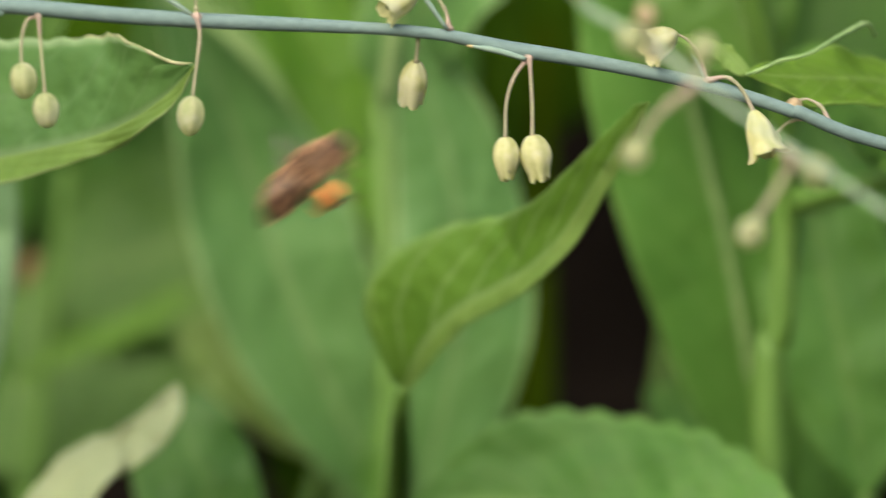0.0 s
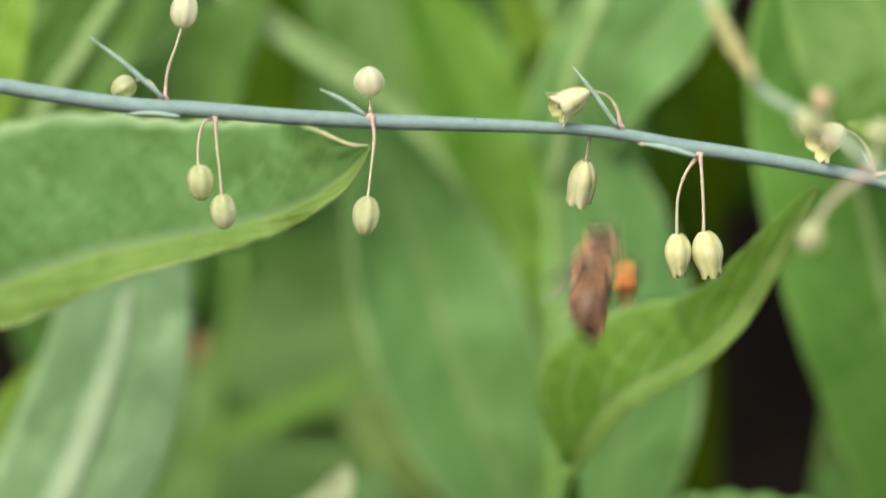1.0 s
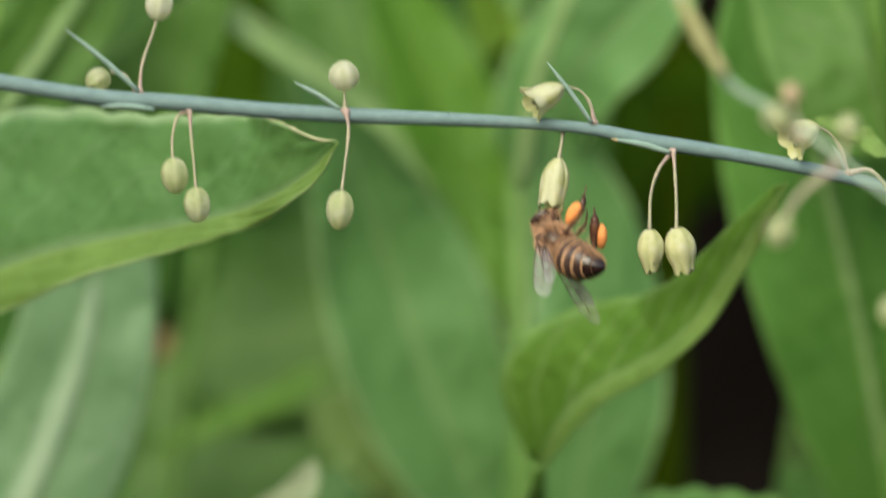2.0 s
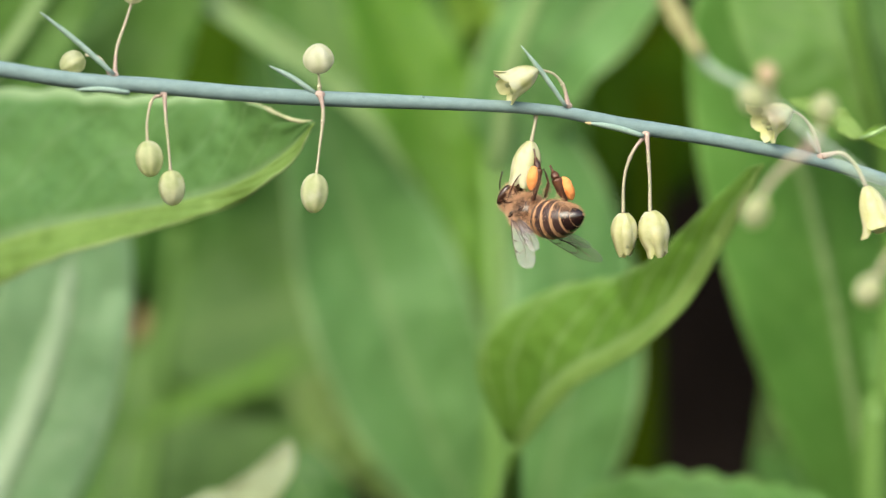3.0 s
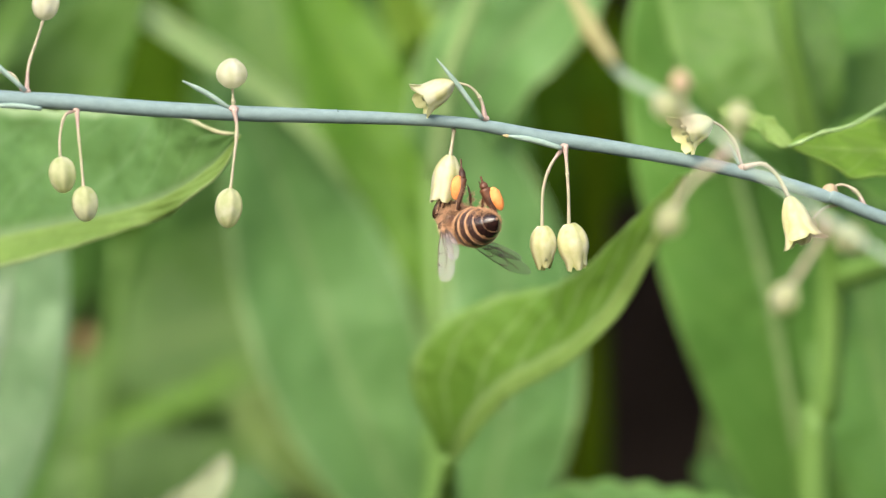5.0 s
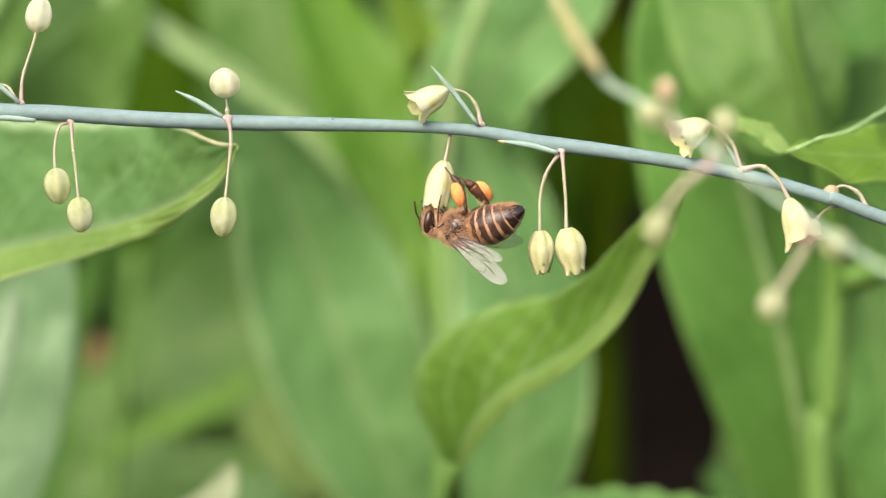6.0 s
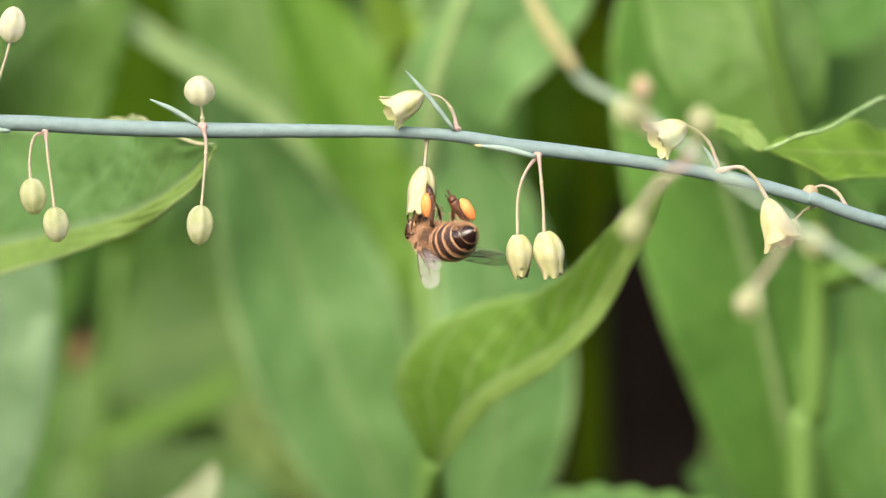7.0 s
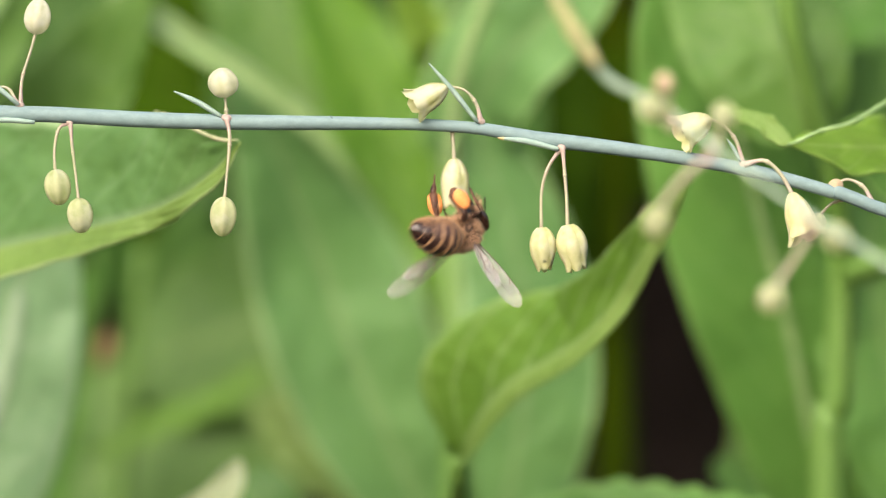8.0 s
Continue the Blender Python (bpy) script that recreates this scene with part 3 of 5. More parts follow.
add_leaf(upright, PALE_RIB, [(-0.07879, 0.11569, 0.44097), (-0.06780, 0.11308, 0.46247), (-0.05469, 0.11046, 0.48278), (-0.04881, 0.10785, 0.49390)], 0.9, 0.9, "pale midrib", None, name="midrib", shape=(0.2, 0.4), wave=0.0, seed=25, thick=0.5)
add_leaf(left, LEAF_YELLOW, [(-0.07795, 0.09440, 0.44920), (-0.07157, 0.09300, 0.46705), (-0.06730, 0.09160, 0.47985), (-0.06374, 0.09020, 0.49048)], 5.5, 6.0, "", [(-0.084, 0.1, 0.43)], facing=(0, -0.85, 0.45), fold=(12, 12), seed=24)
# shade-coloured leaf behind, it fills the lower dark gap
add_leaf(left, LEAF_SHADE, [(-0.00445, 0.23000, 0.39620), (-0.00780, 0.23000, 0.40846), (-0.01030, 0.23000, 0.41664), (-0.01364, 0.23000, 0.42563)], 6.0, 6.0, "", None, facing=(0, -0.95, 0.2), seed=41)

# plant to the right with a bright stalk
right = thing("broadleaf_plant", (0.062, 0.1, 0), "leafy green plant with a bright green upright stalk", "plant", "broad-leaved plants")
bm = bmesh.new()
tube(bm, [(0.062, 0.1, -0.01), (0.058, 0.099, 0.25), (0.05143, 0.09720, 0.41055), (0.05265, 0.09580, 0.43198), (0.05319, 0.09440, 0.44765), (0.05210, 0.08880, 0.46037), (0.04884, 0.08171, 0.47148), (0.04646, 0.07743, 0.48182), (0.04568, 0.07743, 0.49506)], [0.004, 0.0026, 0.0018, 0.0016, 0.0015, 0.0013], 12, 48)
part("stalk", bm, STALK, right)
tall = add_leaf(right, LEAF_GREEN, [(0.05553, 0.13138, 0.40242), (0.05086, 0.12223, 0.42338), (0.04677, 0.11569, 0.44283), (0.04212, 0.11177, 0.46058), (0.03757, 0.10915, 0.47859), (0.03414, 0.10654, 0.49218)], 9.0, 13.0,
         "large upright green leaf with a pale midrib", [(0.06, 0.11, 0.35)], facing=(-0.15, -0.9, 0.3), fold=(10, 5), shape=(0.8, 0.65), wave=0.4, seed=30)
add_leaf(tall, PALE_RIB, [(0.05538, 0.12877, 0.40255), (0.05065, 0.11962, 0.42345), (0.04657, 0.11308, 0.44284), (0.04194, 0.10915, 0.46055), (0.03711, 0.10654, 0.47850)], 0.38, 0.38, "pale midrib", None, name="midrib", facing=(-0.15, -0.9, 0.3), shape=(0.15, 0.5), wave=0.0, seed=38, thick=0.5)
curled = add_leaf(right, LEAF_YELLOW, [(0.06836, 0.04400, 0.46080), (0.06050, 0.03681, 0.46226), (0.05236, 0.02819, 0.46243), (0.04458, 0.02100, 0.46280)], 4.6, 7.0, "bright small leaf with a curled pale rim", [(0.06802, 0.09300, 0.44324)], facing=(0.0, -0.65, 0.75), fold=(10, -5), shape=(0.5, 0.8), wave=0.7, seed=32)
bm = bmesh.new()
tube(bm, [(0.04453, 0.02014, 0.46273), (0.04598, 0.01929, 0.46323), (0.04829, 0.02014, 0.46428), (0.05159, 0.02100, 0.46507), (0.05577, 0.02531, 0.46735), (0.05881, 0.02963, 0.46873), (0.06006, 0.03250, 0.46747)], [0.0003, 0.00022, 0.0002, 0.00025, 0.0003, 0.00015], 10, 30, 0, 0.5)
part("rim", bm, PALE_RIB, curled, "pale curled rim")
add_leaf(right, LEAF_BACK, [(0.04478, 0.02244, 0.46275), (0.04277, 0.02387, 0.46485), (0.04010, 0.02531, 0.46631), (0.03658, 0.02675, 0.46712)], 0.9, 1.5, "", None, facing=(0, -0.8, 0.5), shape=(0.3, 0.5), wave=0.4, seed=39)
add_leaf(right, LEAF_MID, [(0.04910, 0.08600, 0.46384), (0.04587, 0.08600, 0.47438), (0.04177, 0.09020, 0.48367), (0.03604, 0.10000, 0.49689)], 9.0, 11.5, "", None, facing=(0.1, -0.98, 0.02), fold=(0, 0), shape=(0.45, 0.5), wave=0.5, seed=34)
add_leaf(right, LEAF_GREEN, [(0.06480, 0.11569, 0.40982), (0.06178, 0.11569, 0.42727), (0.05886, 0.11700, 0.44180), (0.05738, 0.11831, 0.45856)], 10.0, 9.0, "", [(0.066, 0.105, 0.36)], facing=(0, -0.9, 0.3), fold=(8, 8), seed=35)
add_leaf(right, LEAF_MID, [(0.06896, 0.07743, 0.45127), (0.06314, 0.07457, 0.45818), (0.05669, 0.07171, 0.46227), (0.05029, 0.06886, 0.46357)], 6.0, 7.0, "", [(0.05461, 0.09440, 0.44765)], facing=(0, -0.75, 0.5), fold=(10, 10), seed=36)
add_leaf(right, LEAF_DARK, [(0.05377, 0.17811, 0.48011), (0.05982, 0.17551, 0.48472), (0.06658, 0.17292, 0.49163), (0.07030, 0.17162, 0.50241)], 9.0, 9.0, "", None, facing=(0, -0.8, 0.6), fold=(10, 10), seed=37)

# stalk far back in the gap, its shade put into the dark colour
shade = thing("broadleaf_plant", (0.025, 0.2, 0), "tall plants with dark green leaves; unseen crown on upright stalks added for shade", "plant", "broad-leaved plants")
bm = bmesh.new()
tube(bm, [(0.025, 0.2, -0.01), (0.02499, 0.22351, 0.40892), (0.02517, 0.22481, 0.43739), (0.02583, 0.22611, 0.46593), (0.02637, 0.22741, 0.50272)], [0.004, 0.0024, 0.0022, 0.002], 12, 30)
part("stalk", bm, STALK_SHADE, shade)
# three leaves whose colour itself carries the shade of the gap
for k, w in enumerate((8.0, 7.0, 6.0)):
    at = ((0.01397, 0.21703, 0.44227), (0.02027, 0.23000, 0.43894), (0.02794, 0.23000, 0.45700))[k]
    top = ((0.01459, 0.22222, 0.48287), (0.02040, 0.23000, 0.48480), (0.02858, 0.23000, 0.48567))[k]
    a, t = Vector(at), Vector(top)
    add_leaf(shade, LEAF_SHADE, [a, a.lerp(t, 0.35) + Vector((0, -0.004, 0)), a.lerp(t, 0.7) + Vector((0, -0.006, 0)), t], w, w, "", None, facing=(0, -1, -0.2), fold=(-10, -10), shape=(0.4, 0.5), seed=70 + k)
# unseen crown of stalks and leaves, added to block light from the gap
blocker_stalks = []
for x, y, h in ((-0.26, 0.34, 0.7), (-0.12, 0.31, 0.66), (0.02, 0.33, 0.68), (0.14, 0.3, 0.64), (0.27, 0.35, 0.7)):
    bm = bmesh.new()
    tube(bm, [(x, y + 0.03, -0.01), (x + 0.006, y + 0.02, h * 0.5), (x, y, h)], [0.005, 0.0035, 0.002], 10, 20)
    part("stalk", bm, STALK_SHADE, shade)
    blocker_stalks.append(Vector((x, y, h)))
rnd = random.Random(77)
for k in range(110):
    x, y, z, w = rnd.uniform(-0.35, 0.35), rnd.uniform(0.17, 0.42), rnd.uniform(0.55, 0.72), rnd.uniform(0, 6.28)
    # the last forty sit lower, right above the gap, to shade it more
    if k >= 70:
        x, y, z = 0.03 + x * 0.16, 0.19 + (y - 0.17) * 0.8, 0.525 + (z - 0.55) * 0.2
    d = Vector((math.cos(w), math.sin(w) * 0.6, -0.25)) * rnd.uniform(0.04, 0.06)
    q = Vector((x, y, z))
    add_leaf(shade, LEAF_DARK, [q - d, q - d * 0.3 + Vector((0, 0, 0.01)), q + d * 0.4 + Vector((0, 0, 0.008)), q + d], 22, 22, "", [min(blocker_stalks, key=lambda c: (c - q).length)], facing=(0, -0.2, 1), fold=(10, 10), seed=100 + k, n=20, m=5)
for k, (x0, x1, z0, z1, y) in enumerate(((0.008, 0.0, 0.42, 0.53, 0.215), (0.014, 0.02, 0.47, 0.55, 0.25), (0.046, 0.05, 0.44, 0.54, 0.225), (-0.034, -0.062, 0.42, 0.50, 0.26), (-0.05, -0.09, 0.38, 0.52, 0.23), (0.07, 0.1, 0.4, 0.52, 0.23), (0.055, 0.07, 0.36, 0.5, 0.24))):
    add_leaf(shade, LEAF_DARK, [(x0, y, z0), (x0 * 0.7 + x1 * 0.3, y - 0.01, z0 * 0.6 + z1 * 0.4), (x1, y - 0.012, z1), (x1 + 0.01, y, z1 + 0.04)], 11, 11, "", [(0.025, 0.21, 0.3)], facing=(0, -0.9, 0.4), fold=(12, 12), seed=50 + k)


# ---- the asparagus branch in focus ----
def bud(parent, at, along, width, length, mat=None, name="bud"):
    """A closed bud: six-lobed egg that hangs along a direction from its stalk's end."""
    bm = bmesh.new()
    z = -Vector(along).normalized()
    ovoid(bm, axis_pose(Vector(at) - z * length * 0.46, z), width / 2, width / 2, length / 2, 36, 14, 6, 0.035, 0.08)
    return part(name, bm, mat or BUD, parent)


def tepal_bm(k, length, width, flare, seed, spread):
    """One of six petals of a bell: a curved strip on the bell's wall, with its tip bent out."""
    rnd = random.Random(seed * 7 + k)
    bm = bmesh.new()
    uv = bm.loops.layers.uv.verify()
    mid = 2 * math.pi * k / 6
    span = (0.57 if k % 2 else 0.66)
    out = 0.00005 if k % 2 else 0.0
    tip_bend, wave = flare * rnd.uniform(0.2, 1.5), rnd.uniform(0, 6.28)
    length *= rnd.uniform(0.91, 1.04)
    rows = []
    for i in range(13):
        u = i / 12
        r = width / 2 * (math.sin(min(1, u * (2.1 - 0.6 * spread) + 0.08) * math.pi / 2) ** (0.5 + 0.25 * spread)) * (1 - 0.6 * (1 - 2.2 * spread) * max(0, u - 0.5) ** 1.5 * 2.83) * (1 - 0.25 * spread * max(0, 0.6 - u)) + out
        r += tip_bend * max(0, (u - 0.74) / 0.26) ** 1.6
        taper = 1.0 if u < 0.84 else max(0.45, max(0.0, math.cos((u - 0.84) / 0.16 * math.pi / 2)) ** 0.45)
        rows.append([])
        for j in range(7):
            s = j / 3 - 1
            w = mid + s * span * taper * rnd.uniform(0.97, 1.03)
            rr = r * (1.02 - 0.075 * s * s) * (1 + (0.03 + 40 * flare) * u ** 4 * math.sin(3.5 * s + wave))
            rows[-1].append(bm.verts.new((rr * math.cos(w), rr * math.sin(w), -u * length)))
    for p, q in zip(rows, rows[1:]):
        for j in range(6):
            f = bm.faces.new((p[j], p[j + 1], q[j + 1], q[j]))
            for loop, w in zip(f.loops, (j, j + 1, j + 1, j)):
                loop[uv].uv = (w / 6 - 0.5, 0.5)
    return bm


def bell(parent, at, along, width, length, flare=0.0004, seed=0, spread=0.2, mat=None):
    """An open bell flower: six petals under its stalk and the small ovary and stamens inside."""
    m = axis_pose(at, -Vector(along).normalized())
    for k in range(6):
        t = part("tepal", tepal_bm(k, length, width, flare, seed, spread), mat or TEPAL, parent)
        t.matrix_basis = m
        mod = t.modifiers.new("thickness", "SOLIDIFY")
        mod.thickness, mod.offset, mod.use_rim = 0.00002, 0, False
    bm = bmesh.new()
    ovoid(bm, Matrix.Translation((0, 0, -length * 0.35)), width * 0.2, width * 0.2, length * 0.24, 12, 8)
    for k in range(6):
        w = 2 * math.pi * k / 6
        tube(bm, [(0.0006 * math.cos(w), 0.0006 * math.sin(w), -0.001), (0.0011 * math.cos(w), 0.0011 * math.sin(w), -length * 0.5), (0.0009 * math.cos(w), 0.0009 * math.sin(w), -length * 0.8)], [0.0001, 0.0001, 0.0003], 6, 5)
    heart = part("ovary", bm, BUD, parent)
    heart.matrix_basis = m


def pedicel(parent, pts, r0=0.00024, r1=0.0002, name="flower_stalk"):
    """A thin jointed flower stalk with a knuckle partway and a small flare at the flower."""
    bm = bmesh.new()
    r0, r1 = r0 * 0.72, r1 * 0.74
    line = tube(bm, pts, [r0 * 1.7, r0, r0, r1, r1, r1 * 1.25], 8, 20)
    knuckle = line[8]
    ovoid(bm, axis_pose(knuckle, line[9] - line[7]), r0 * 1.3, r0 * 1.3, r0 * 1.5, 8, 6)
    for f in bm.faces:
        f.material_index = int((f.calc_center_median() - line[0]).length < (line[5] - line[0]).length)
    return part(name, bm, (PEDICEL, JOINT), parent)


def cladode(parent, a, b, r=0.00022):
    """A needle-like side shoot with a dry tip."""
    bm = bmesh.new()
    a, b = Vector(a), Vector(b)
    tube(bm, [a, a.lerp(b, 0.5) + Vector((0, 0, 0.0002)), b], [r * 0.8, r * 1.1, r, r * 0.25], 7, 10)
    return part("needle", bm, NEEDLE, parent)


def node_knuckle(parent, at, r=0.0006):
    """Mauve scale where flower stalks leave the branch."""
    bm = bmesh.new()
    ovoid(bm, axis_pose(at, (1, 0.1, -0.2)), r * 0.55, r * 0.65, r * 1.0, 10, 8, 3, 0.2)
    return part("joint", bm, JOINT, parent)


def spur(parent, a, b, r=0.0002, mat=None):
    bm = bmesh.new()
    tube(bm, [a, b], [r * 1.2, r * 0.8, r * 0.15], 6, 6)
    return part("spur", bm, mat or SPUR, parent)


branch = thing("asparagus_branch", (0, 0, 0), "thin glaucous asparagus branch with hanging yellowish bells and buds", "asparagus")
bm = bmesh.new()
tube(bm, [(-0.135, 0.0, 0.030), (-0.06552, 0.00000, 0.02062), (-0.06172, 0.00000, 0.02013), (-0.04686, 0.00000, 0.01798), (-0.03737, 0.00000, 0.01742), (-0.02784, 0.00000, 0.01672), (-0.01827, 0.00000, 0.01628), (-0.00865, 0.00000, 0.01602), (0.00035, 0.00000, 0.01576), (0.00552, 0.00000, 0.01551), (0.01069, 0.00000, 0.01499), (0.01717, 0.00000, 0.01378),
          (0.02367, 0.00000, 0.01288), (0.03018, 0.00000, 0.01185), (0.03671, 0.00000, 0.01069), (0.04326, 0.00000, 0.00920), (0.04983, 0.00000, 0.00726), (0.05430, 0.00000, 0.00565), (0.085, 0.003, -0.008), (0.13, 0.006, -0.06), (0.155, 0.008, -0.2), (0.16, 0.01, -0.47)],
     [0.0008, 0.00088, 0.00092, 0.00092, 0.00088, 0.0007, 0.00068, 0.00088, 0.0008, 0.00078, 0.00074, 0.0008, 0.001, 0.0016], 16, 200, 0, 0.015)
part("stem", bm, BRANCH, branch, "smooth blue-green stem")

# first joint: buds above, a needle
p = pedicel(branch, [(-0.04149, 0.00000, 0.01849), (-0.04128, 0.00000, 0.02151), (-0.04026, 0.00000, 0.02466), (-0.03962, 0.00000, 0.02681)])
bud(p, (-0.03968, 0.00000, 0.02668), (0.15, 0, 1), 0.0031, 0.0041, BUD_WHITE)
p = pedicel(branch, [(-0.04180, 0.00100, 0.01861), (-0.04293, 0.00200, 0.02050), (-0.04445, 0.00250, 0.02075)])
bud(p, (-0.04471, 0.00250, 0.02063), (-0.9, 0, -0.6), 0.0028, 0.0030)
cladode(branch, (-0.04168, -0.00050, 0.01861), (-0.05015, -0.00100, 0.02540), 0.0003)
cladode(branch, (-0.03991, -0.00060, 0.01660), (-0.04611, -0.00110, 0.01682), 0.0003)
node_knuckle(branch, (-0.04155, -0.00030, 0.01861), 0.0005)
# hanging pair of buds
p = pedicel(branch, [(-0.03623, 0.00000, 0.01647), (-0.03725, 0.00000, 0.01578), (-0.03777, 0.00000, 0.01344), (-0.03771, 0.00000, 0.01092)])
bud(p, (-0.03765, 0.00000, 0.01111), (0.1, 0, -1), 0.0031, 0.0041)
p = pedicel(branch, [(-0.03591, -0.00040, 0.01647), (-0.03573, -0.00050, 0.01376), (-0.03537, -0.00050, 0.01029), (-0.03512, -0.00050, 0.00764)])
bud(p, (-0.03512, -0.00050, 0.00783), (0.08, 0, -1), 0.003, 0.004)
node_knuckle(branch, (-0.03598, -0.00050, 0.01653), 0.0004)
# joint with a round bud above and a long one below
p = pedicel(branch, [(-0.01826, -0.00050, 0.01647), (-0.01832, -0.00060, 0.01786), (-0.01844, -0.00060, 0.01944)], 0.0003)
bud(p, (-0.01845, -0.00060, 0.01932), (-0.1, -0.5, 1), 0.0034, 0.0034, BUD_WHITE)
p = pedicel(branch, [(-0.01826, -0.00100, 0.01672), (-0.01795, -0.00110, 0.01438), (-0.01835, -0.00100, 0.01026), (-0.01868, -0.00100, 0.00741)], 0.00028)
bud(p, (-0.01868, -0.00100, 0.00766), (-0.08, 0, -1), 0.0031, 0.0045)
cladode(branch, (-0.01877, -0.00060, 0.01685), (-0.02413, -0.00100, 0.01982), 0.0003)
node_knuckle(branch, (-0.01826, -0.00080, 0.01672))
spur(branch, (-0.00621, -0.00050, 0.01640), (-0.00666, -0.00060, 0.01684), 0.00012, BRANCH)
# joint with the nodding bell above
p = pedicel(branch, [(0.01043, -0.00030, 0.01576), (0.00992, -0.00050, 0.01786), (0.00863, -0.00080, 0.01939), (0.00670, -0.00100, 0.01990)], 0.0003)
bell(p, (0.00663, -0.00100, 0.01983), (-0.88, -0.1, -0.5), 0.0030, 0.0047, 0.0004, 3, 0.58, TEPAL)
cladode(branch, (0.01004, -0.00090, 0.01576), (0.00464, -0.00160, 0.02251), 0.00028)
node_knuckle(branch, (0.01043, -0.00040, 0.01589), 0.0005)
# the bell that the bee visits hangs from behind the stem
visited_at = (0.00700, 0.00060, 0.01557)
visited_rest = Matrix.Translation(visited_at)
visited = pedicel(branch, [(0, 0, 0), (0.0001, 0.0, -0.0014), (0, 0, -0.0041)], 0.0003, 0.00026)
bell(visited, (0, 0, -0.0039), (-0.06, 0, -1), 0.0032, 0.0054, 0.0002, 5, 0.3)
# the hanging pair of bells
p = pedicel(branch, [(0.01950, -0.00030, 0.01276), (0.01793, -0.00030, 0.01052), (0.01714, 0.00000, 0.00765), (0.01706, 0.00000, 0.00351)], 0.00026, 0.00023)
bell(p, (0.01706, 0.00000, 0.00376), (0.06, 0, -1), 0.0030, 0.0049, 0.0002, 8, 0.0)
p = pedicel(branch, [(0.01957, -0.00060, 0.01288), (0.01975, -0.00080, 0.01020), (0.01994, -0.00080, 0.00701), (0.01999, -0.00080, 0.00369)], 0.00027, 0.00025)
bell(p, (0.01999, -0.00080, 0.00401), (0.2, 0, -1), 0.0035, 0.0052, 0.0005, 9, 0.0)
cladode(branch, (0.01911, -0.00070, 0.01256), (0.01237, -0.00090, 0.01397), 0.00034)
spur(branch, (0.01295, -0.00090, 0.01385), (0.01224, -0.00095, 0.01397))
node_knuckle(branch, (0.01950, -0.00060, 0.01282), 0.0005)
# joint with two flowers, one leaning back, one hanging
p = pedicel(branch, [(0.03999, -0.00030, 0.01036), (0.03921, -0.00040, 0.01318), (0.03778, -0.00060, 0.01498), (0.03621, -0.00080, 0.01575)], 0.0003)
bell(p, (0.03634, -0.00080, 0.01575), (-0.85, -0.2, -0.42), 0.0034, 0.0042, 0.0005, 11, 0.66, TEPAL_PALE)
p = pedicel(branch, [(0.04012, -0.00060, 0.01049), (0.04229, -0.00080, 0.01087), (0.04405, -0.00080, 0.00952), (0.04549, -0.00080, 0.00695)], 0.00034, 0.0003)
bell(p, (0.04536, -0.00080, 0.00715), (0.32, -0.1, -1), 0.0033, 0.0055, 0.0009, 12, 0.62, TEPAL_PALE)
cladode(branch, (0.03966, -0.00070, 0.01081), (0.03817, -0.00090, 0.01338), 0.0002)
node_knuckle(branch, (0.03999, -0.00050, 0.01049), 0.00055)
# last joint with a withered bud
p = pedicel(branch, [(0.05463, 0.00030, 0.00573), (0.05364, 0.00040, 0.00767), (0.05192, 0.00050, 0.00860), (0.05043, 0.00050, 0.00812)], 0.00032)
bud(p, (0.05083, 0.00050, 0.00856), (-0.5, 0, -1), 0.0019, 0.0024, BUD_BROWN)
p = pedicel(branch, [(0.05220, 0.00100, 0.00642), (0.05012, 0.00150, 0.00596), (0.04868, 0.00200, 0.00458)], 0.00026)
bud(p, (0.04881, 0.00200, 0.00471), (-0.4, 0.3, -1), 0.002, 0.003)
node_knuckle(branch, (0.05463, -0.00030, 0.00573), 0.0005)

# ---- the unsharp stalk in front ----
front = thing("asparagus_stalk", (0.12, -0.03, 0), "pale asparagus stalk with small round buds, out of focus", "asparagus")
bm = bmesh.new()
tube(bm, [(0.01048, -0.08000, 0.49015), (0.01684, -0.08000, 0.47874), (0.02003, -0.08000, 0.47276), (0.02320, -0.08000, 0.46820), (0.02876, -0.08000, 0.46523), (0.03464, -0.08193, 0.46043), (0.04049, -0.08385, 0.45600), (0.04653, -0.08674, 0.45188), (0.05252, -0.08963, 0.44783), (0.05966, -0.09155, 0.44297), (0.08, -0.084, 0.40), (0.105, -0.07, 0.33), (0.117, -0.05, 0.2), (0.12, -0.03, -0.01)],
     [0.0007, 0.00062, 0.00045, 0.0003, 0.00028, 0.00028, 0.0004, 0.0009, 0.0015], 12, 100, 0, 0.15)
part("stem", bm, STALK_FRONT, front)
bm = bmesh.new()
tube(bm, [(0.01752, -0.08116, 0.47727), (0.02018, -0.08116, 0.47244), (0.02230, -0.08116, 0.46937)], [0.0006, 0.001, 0.0004], 10, 12, 0, 0.3)
part("sheath", bm, SHEATH, front, "dry straw-coloured sheath")
